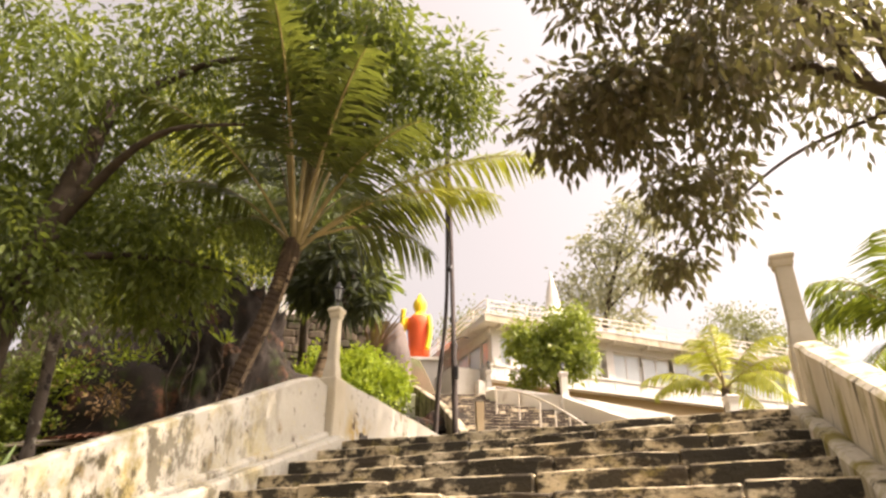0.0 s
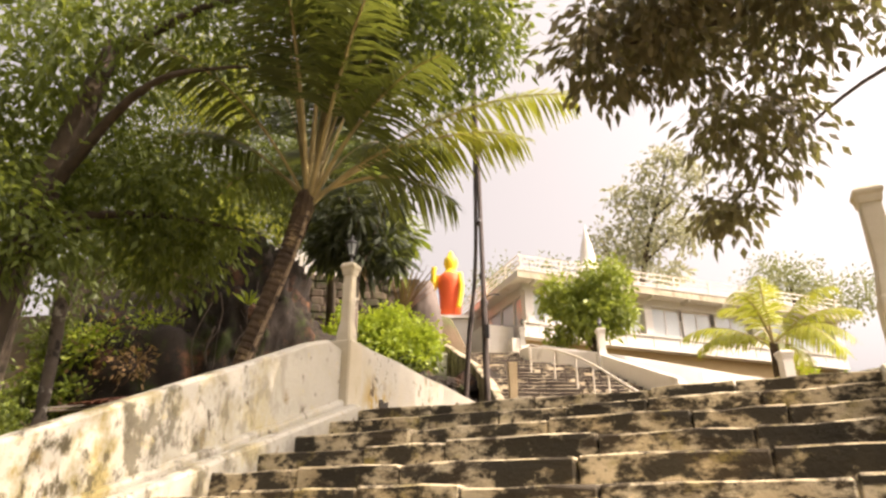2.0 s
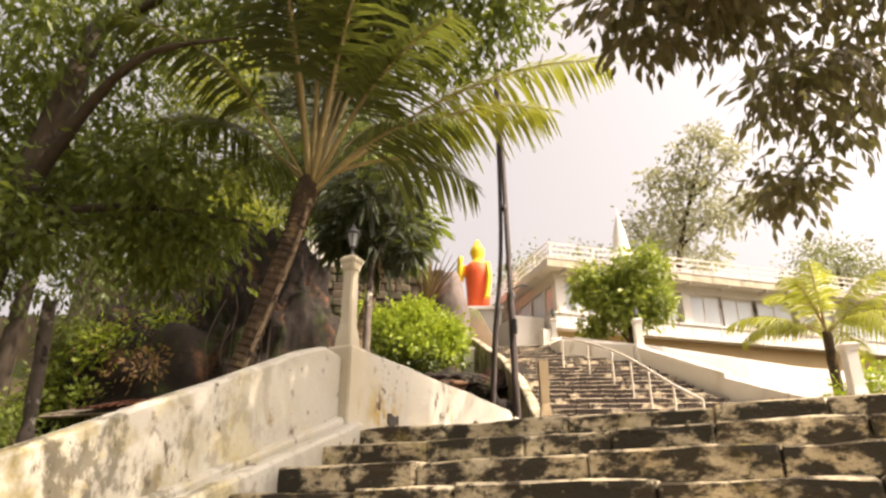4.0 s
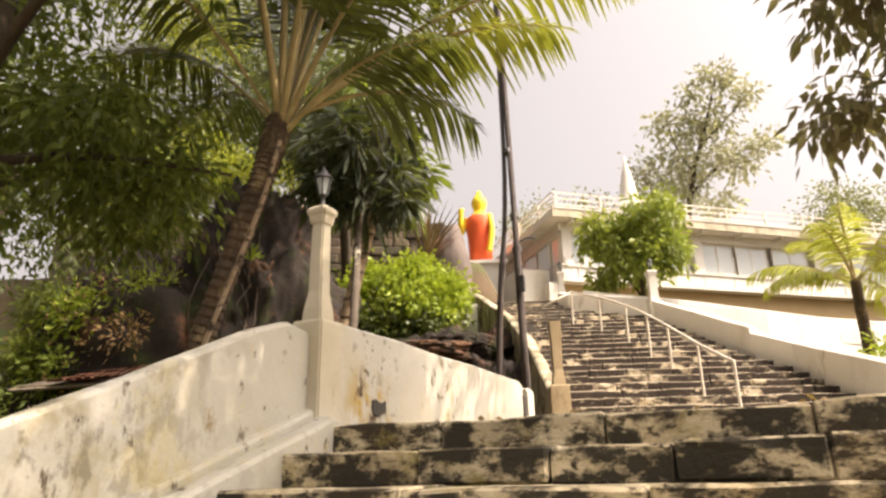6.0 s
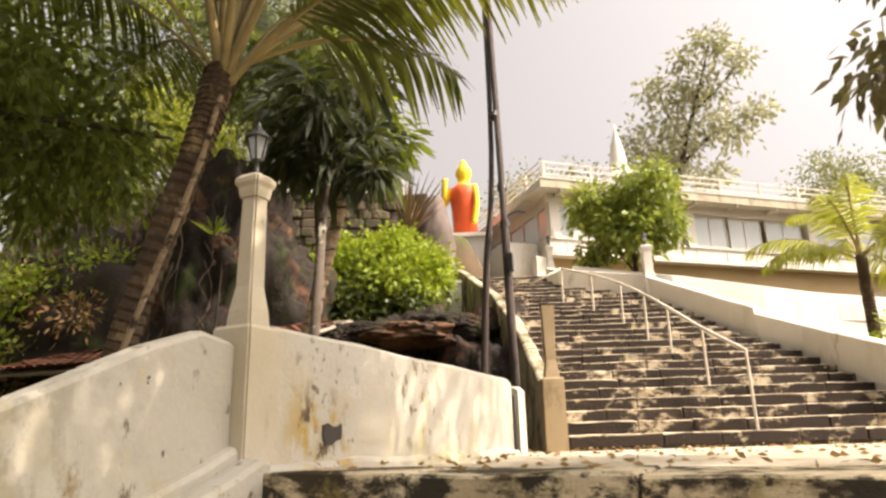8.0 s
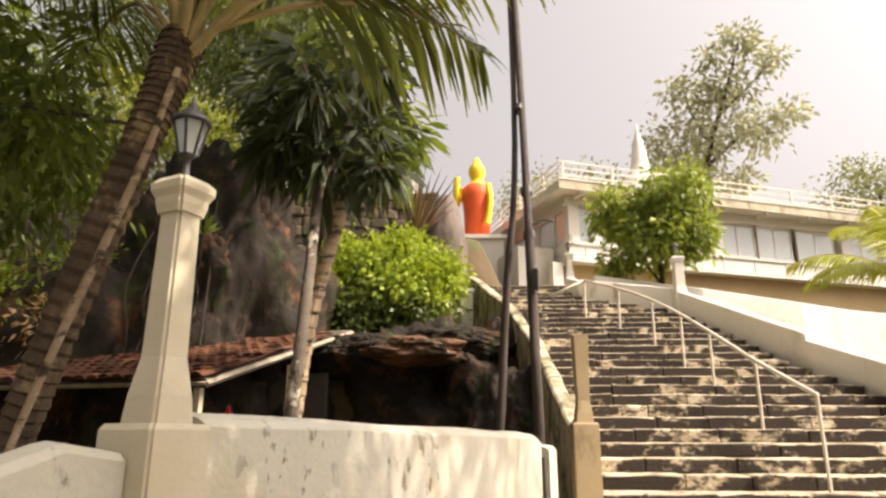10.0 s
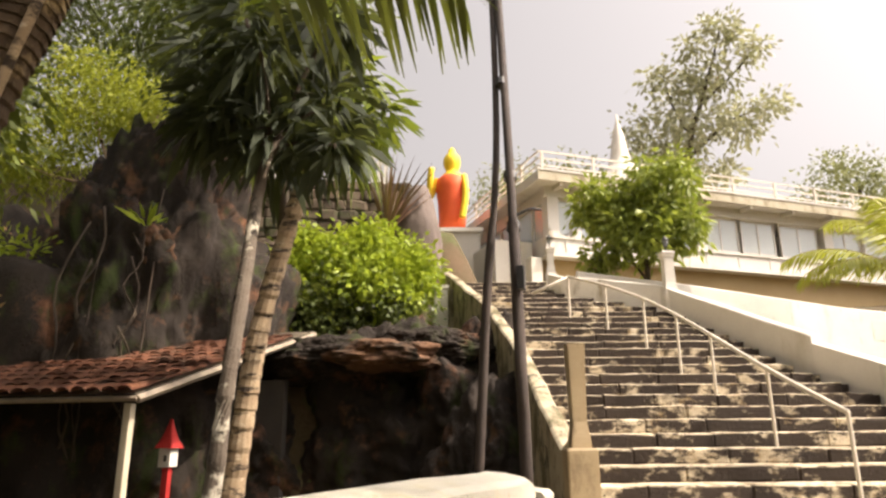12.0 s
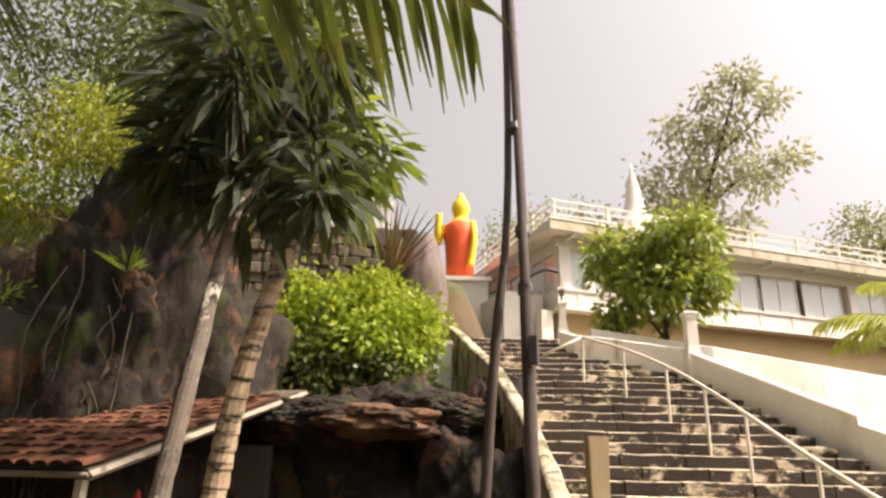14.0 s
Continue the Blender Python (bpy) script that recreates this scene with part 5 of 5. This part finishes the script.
hbox("base_wall", 0.1, LONG, 0.1, 8.0, 3.0, 6.72, M_TAN, label="tan lower wall")
hbox("floor_slab", -0.15, LONG, -0.35, 8.0, 6.72, 6.86, M_WHITE)
hbox("parapet", -0.1, LONG, -0.3, -0.12, 6.86, 7.35, M_WHITE)
hbox("parapet_cap", -0.14, LONG, -0.36, -0.06, 7.35, 7.43, M_WHITE)
hbox("back_wall", 0.3, LONG, 2.2, 2.4, 6.86, 9.2, M_WHITE)
hbox("roof", -0.6, LONG, -0.9, 8.2, 9.2, 9.52, M_WHITE)
hbox("eave_beam", -0.1, LONG, -0.3, 0.0, 8.85, 9.2, M_WHITE)
for x in (0.0, 6.1, 12.3, 17.6):
    hbox("column", x, x + 0.42, -0.28, 0.14, 6.86, 9.2, M_WHITE)
xs = [0.42, 2.1, 4.0, 6.52, 8.3, 10.2, 12.72, 14.6, 16.4]
for i, x in enumerate(xs):
    x1 = x + (1.65 if i % 3 != 2 else 1.9)
    wdw = hbox("window", x, x1, -0.10, -0.04, 7.50, 7.57, M_WHITE)
    hbox("frame", x, x1, -0.10, -0.04, 8.78, 8.85, M_WHITE, wdw)
    for q in (x, (x + x1) / 2 - 0.03, x1 - 0.06):
        hbox("frame", q, q + 0.06, -0.10, -0.04, 7.57, 8.78, M_WHITE, wdw)
    hbox("pane", x + 0.06, (x + x1) / 2 - 0.03, -0.075, -0.065, 7.57, 8.78, M_GLASS, wdw)
    hbox("pane", (x + x1) / 2 + 0.03, x1 - 0.06, -0.075, -0.065, 7.57, 8.78, M_GLASS, wdw)
hbox("side_wall", 0.0, 0.2, 0.14, 7.5, 6.86, 7.5, M_WHITE)
hbox("side_wall", 0.0, 0.2, 0.14, 7.5, 8.75, 9.2, M_WHITE)
for k in range(5):
    hbox("side_mullion", 0.02, 0.16, 0.9 + 1.4 * k, 1.02 + 1.4 * k, 7.5, 8.75, M_WHITE)
    hbox("side_pane", 0.08, 0.1, -0.3 + 1.4 * k if k else 0.14, 0.9 + 1.4 * k, 7.5, 8.75, M_GLASS)
for k in range(10):
    x = -0.4 + 2.0 * k
    if x < LONG:
        hbox("roof_rail_post", x, x + 0.08, -0.75, -0.67, 9.52, 10.3, M_METAL)
for h in (9.75, 10.0, 10.25):
    hbox("roof_rail", -0.5, LONG, -0.735, -0.685, h, h + 0.05, M_METAL)
    hbox("side_roof_rail", -0.5, -0.45, -0.7, 8.0, h, h + 0.05, M_METAL)
for k in range(4):
    hbox("side_rail_post", -0.51, -0.44, 0.6 + 2.2 * k, 0.67 + 2.2 * k, 9.52, 10.3, M_METAL)
for k in range(12):
    hbox("parapet_rib", 0.6 + 1.45 * k, 0.68 + 1.45 * k, -0.325, -0.29, 6.88, 7.35, M_WHITE)
for k in range(9):
    hbox("eave_bracket", 0.2 + 2.0 * k, 0.32 + 2.0 * k, -0.85, -0.28, 9.05, 9.2, M_WHITE)
hbox("fascia", -0.64, LONG, -0.95, -0.9, 9.16, 9.50, M_EAVE, label="stained fascia board")
hbox("roof_lip", -0.68, LONG, -0.98, -0.86, 9.50, 9.56, M_WHITE)
for x in (0.9, 3.3):
    hbox("planter", x, x + 0.35, -0.33, -0.05, 7.43, 7.72, M_WHITE)
side = thing("stair_hall", "white stair hall rising beside the building", "building", (-8.0, 31.0, 4.0), HT)
c = HM @ Vector((-0.9, 2.6, 5.3))
part("wall", made_box(c, (1.4, 4.0, 4.2), HT), M_WHITE, side)
c = HM @ Vector((-0.4, 0.1, 4.9))
part("column", made_box(c, (0.4, 0.4, 3.6), HT), M_WHITE, side)

# ---- step blocks and paving, piece by piece ----
def block_mesh(name, size, seed, wear):
    bm = bmesh.new()
    r = bmesh.ops.create_cube(bm, size=1.0)
    bmesh.ops.subdivide_edges(bm, edges=bm.edges[:], cuts=2, use_grid_fill=True)
    for v in bm.verts:
        v.co = Vector((v.co.x * size[0], v.co.y * size[1], v.co.z * size[2]))
    es = [e for e in bm.edges if e.is_boundary is False and len(e.link_faces) == 2 and e.calc_face_angle(0) > 1.0]
    bmesh.ops.bevel(bm, geom=es, offset=0.014, segments=1, affect="EDGES")
    off = Vector((seed * 3.1, seed, -seed))
    for v in bm.verts:
        k = noise.noise(v.co * 5 + off) + 0.6 * noise.noise(v.co * 14 + off)
        edge_top = 1.0 if (v.co.z > size[2] * 0.2 and v.co.y < -size[1] * 0.3) else 0.35
        v.co.z += wear * edge_top * (k - 0.3) * (1 if v.co.z > 0 else 0)
        v.co.y += wear * 0.9 * edge_top * noise.noise(v.co * 6 - off)
    me = bpy.data.meshes.new(name)
    bm.normal_update()
    bm.to_mesh(me)
    bm.free()
    return me


rnd = random.Random(11)
low_blocks = [block_mesh("step_block", (1.0, 0.62, RISE_A), k, 0.022) for k in range(8)]
up_blocks = [block_mesh("step_block", (1.0, 0.50, RISE_B), k + 20, 0.020) for k in range(8)]


def lay(meshes, a, b, place, parent, turn, material, mean, name="step_block"):
    x = a
    while x < b - 0.02:
        ln = min(mean * rnd.uniform(0.7, 1.35), b - x)
        if b - x - ln < 0.3:
            ln = b - x
        c = place(x + ln / 2)
        ob = link(name, rnd.choice(meshes), material, parent)
        ob.matrix_basis = pose(c[0], c[1], c[2], rnd.uniform(-0.5, 0.5), rnd.uniform(-0.35, 0.35), turn + rnd.uniform(-0.3, 0.3)) @ Matrix.Diagonal((ln - 0.012, 1, 1, 1))
        x += ln


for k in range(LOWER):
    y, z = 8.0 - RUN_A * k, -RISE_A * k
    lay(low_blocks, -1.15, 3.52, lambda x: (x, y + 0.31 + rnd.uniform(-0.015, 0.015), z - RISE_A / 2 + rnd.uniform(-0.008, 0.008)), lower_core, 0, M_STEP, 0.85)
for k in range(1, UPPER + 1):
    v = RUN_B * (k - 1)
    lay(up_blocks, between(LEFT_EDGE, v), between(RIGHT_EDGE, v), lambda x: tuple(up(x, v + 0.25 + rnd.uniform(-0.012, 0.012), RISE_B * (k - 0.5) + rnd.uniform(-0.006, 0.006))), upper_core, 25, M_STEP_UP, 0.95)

# roof tiles of the shed
tile = bmesh.new()
for k in range(7):
    q = math.pi * k / 6
    for y in (0.0, 1.0):
        tile.verts.new((0.11 * math.cos(q), y * 0.36, 0.06 * math.sin(q) + 0.02 * (1 - y)))
tile.verts.ensure_lookup_table()
for k in range(6):
    tile.faces.new((tile.verts[2 * k], tile.verts[2 * k + 2], tile.verts[2 * k + 3], tile.verts[2 * k + 1]))
bmesh.ops.solidify(tile, geom=tile.faces[:], thickness=0.012)
tile_me = bpy.data.meshes.new("roof_tile")
tile.to_mesh(tile_me)
tile.free()
ex = -LEFTW.normalized()
ey = edge.normalized()
ez = ex.cross(ey).normalized()
basis = Matrix((ex, ey, ez)).transposed().to_4x4()
inv = _root_matrix(shed).inverted()
cols, rows = 22, 13
for i in range(cols):
    for j in range(rows):
        p = E_R + LEFTW * (0.12 + 0.225 * i) + ey * (0.34 * j - 0.08) + ez * (0.03 + rnd.uniform(0, 0.012))
        ob = link("roof_tile", tile_me, M_TILE, shed)
        ob.matrix_basis = inv @ Matrix.Translation(p) @ basis @ pose(0, 0, 0, 0, 0, rnd.uniform(-2, 2))

# dry leaves and grit on the landing
n = 420
lp = np.column_stack([rng.uniform(-1.1, 3.3, n), rng.uniform(8.1, 14.0, n), np.full(n, 0.012)])
dirs = np.column_stack([rng.normal(size=n), rng.normal(size=n), rng.uniform(0, 0.25, n)])
tagged(link("leaf_litter", leaf_mesh("leaf_litter", lp, dirs, 0.065, 0.028), L_DRY), "dry brown leaves scattered on the landing", "leaf litter", "", "stuff")

# rubble stones of the bank wall, course by course
stone_mes = []
for k in range(7):
    bm = bmesh.new()
    bmesh.ops.create_cube(bm, size=1.0)
    bmesh.ops.bevel(bm, geom=bm.edges[:], offset=0.16, segments=1, affect="EDGES")
    for v in bm.verts:
        v.co += 0.10 * noise.noise_vector(v.co * 1.7 + Vector((k * 5.0, k, 0)))
    me = bpy.data.meshes.new("rubble_stone")
    bm.to_mesh(me)
    bm.free()
    stone_mes.append(me)
wa, wb = Vector((-16.2, 19.75, 0)), Vector((-8.75, 24.56, 0))
wd = (wb - wa).normalized()
face = Vector((wd.y, -wd.x, 0))
wturn = math.degrees(math.atan2(wd.y, wd.x))
z = 6.0
while z < 8.2:
    hgt, x = rnd.uniform(0.22, 0.34), rnd.uniform(0, 0.2)
    while x < (wb - wa).length - 0.1:
        ln = rnd.uniform(0.32, 0.72)
        p = wa + wd * (x + ln / 2) + face * (0.20 + rnd.uniform(-0.02, 0.05))
        ob = link("rubble_stone", rnd.choice(stone_mes), M_STONE, bank_wall)
        ob.matrix_basis = pose(p.x, p.y, z + hgt / 2, rnd.uniform(-4, 4), rnd.uniform(-4, 4), wturn + rnd.uniform(-5, 5)) @ Matrix.Diagonal((ln * 1.02, 0.24, hgt * 1.02, 1))
        x += ln
    z += hgt
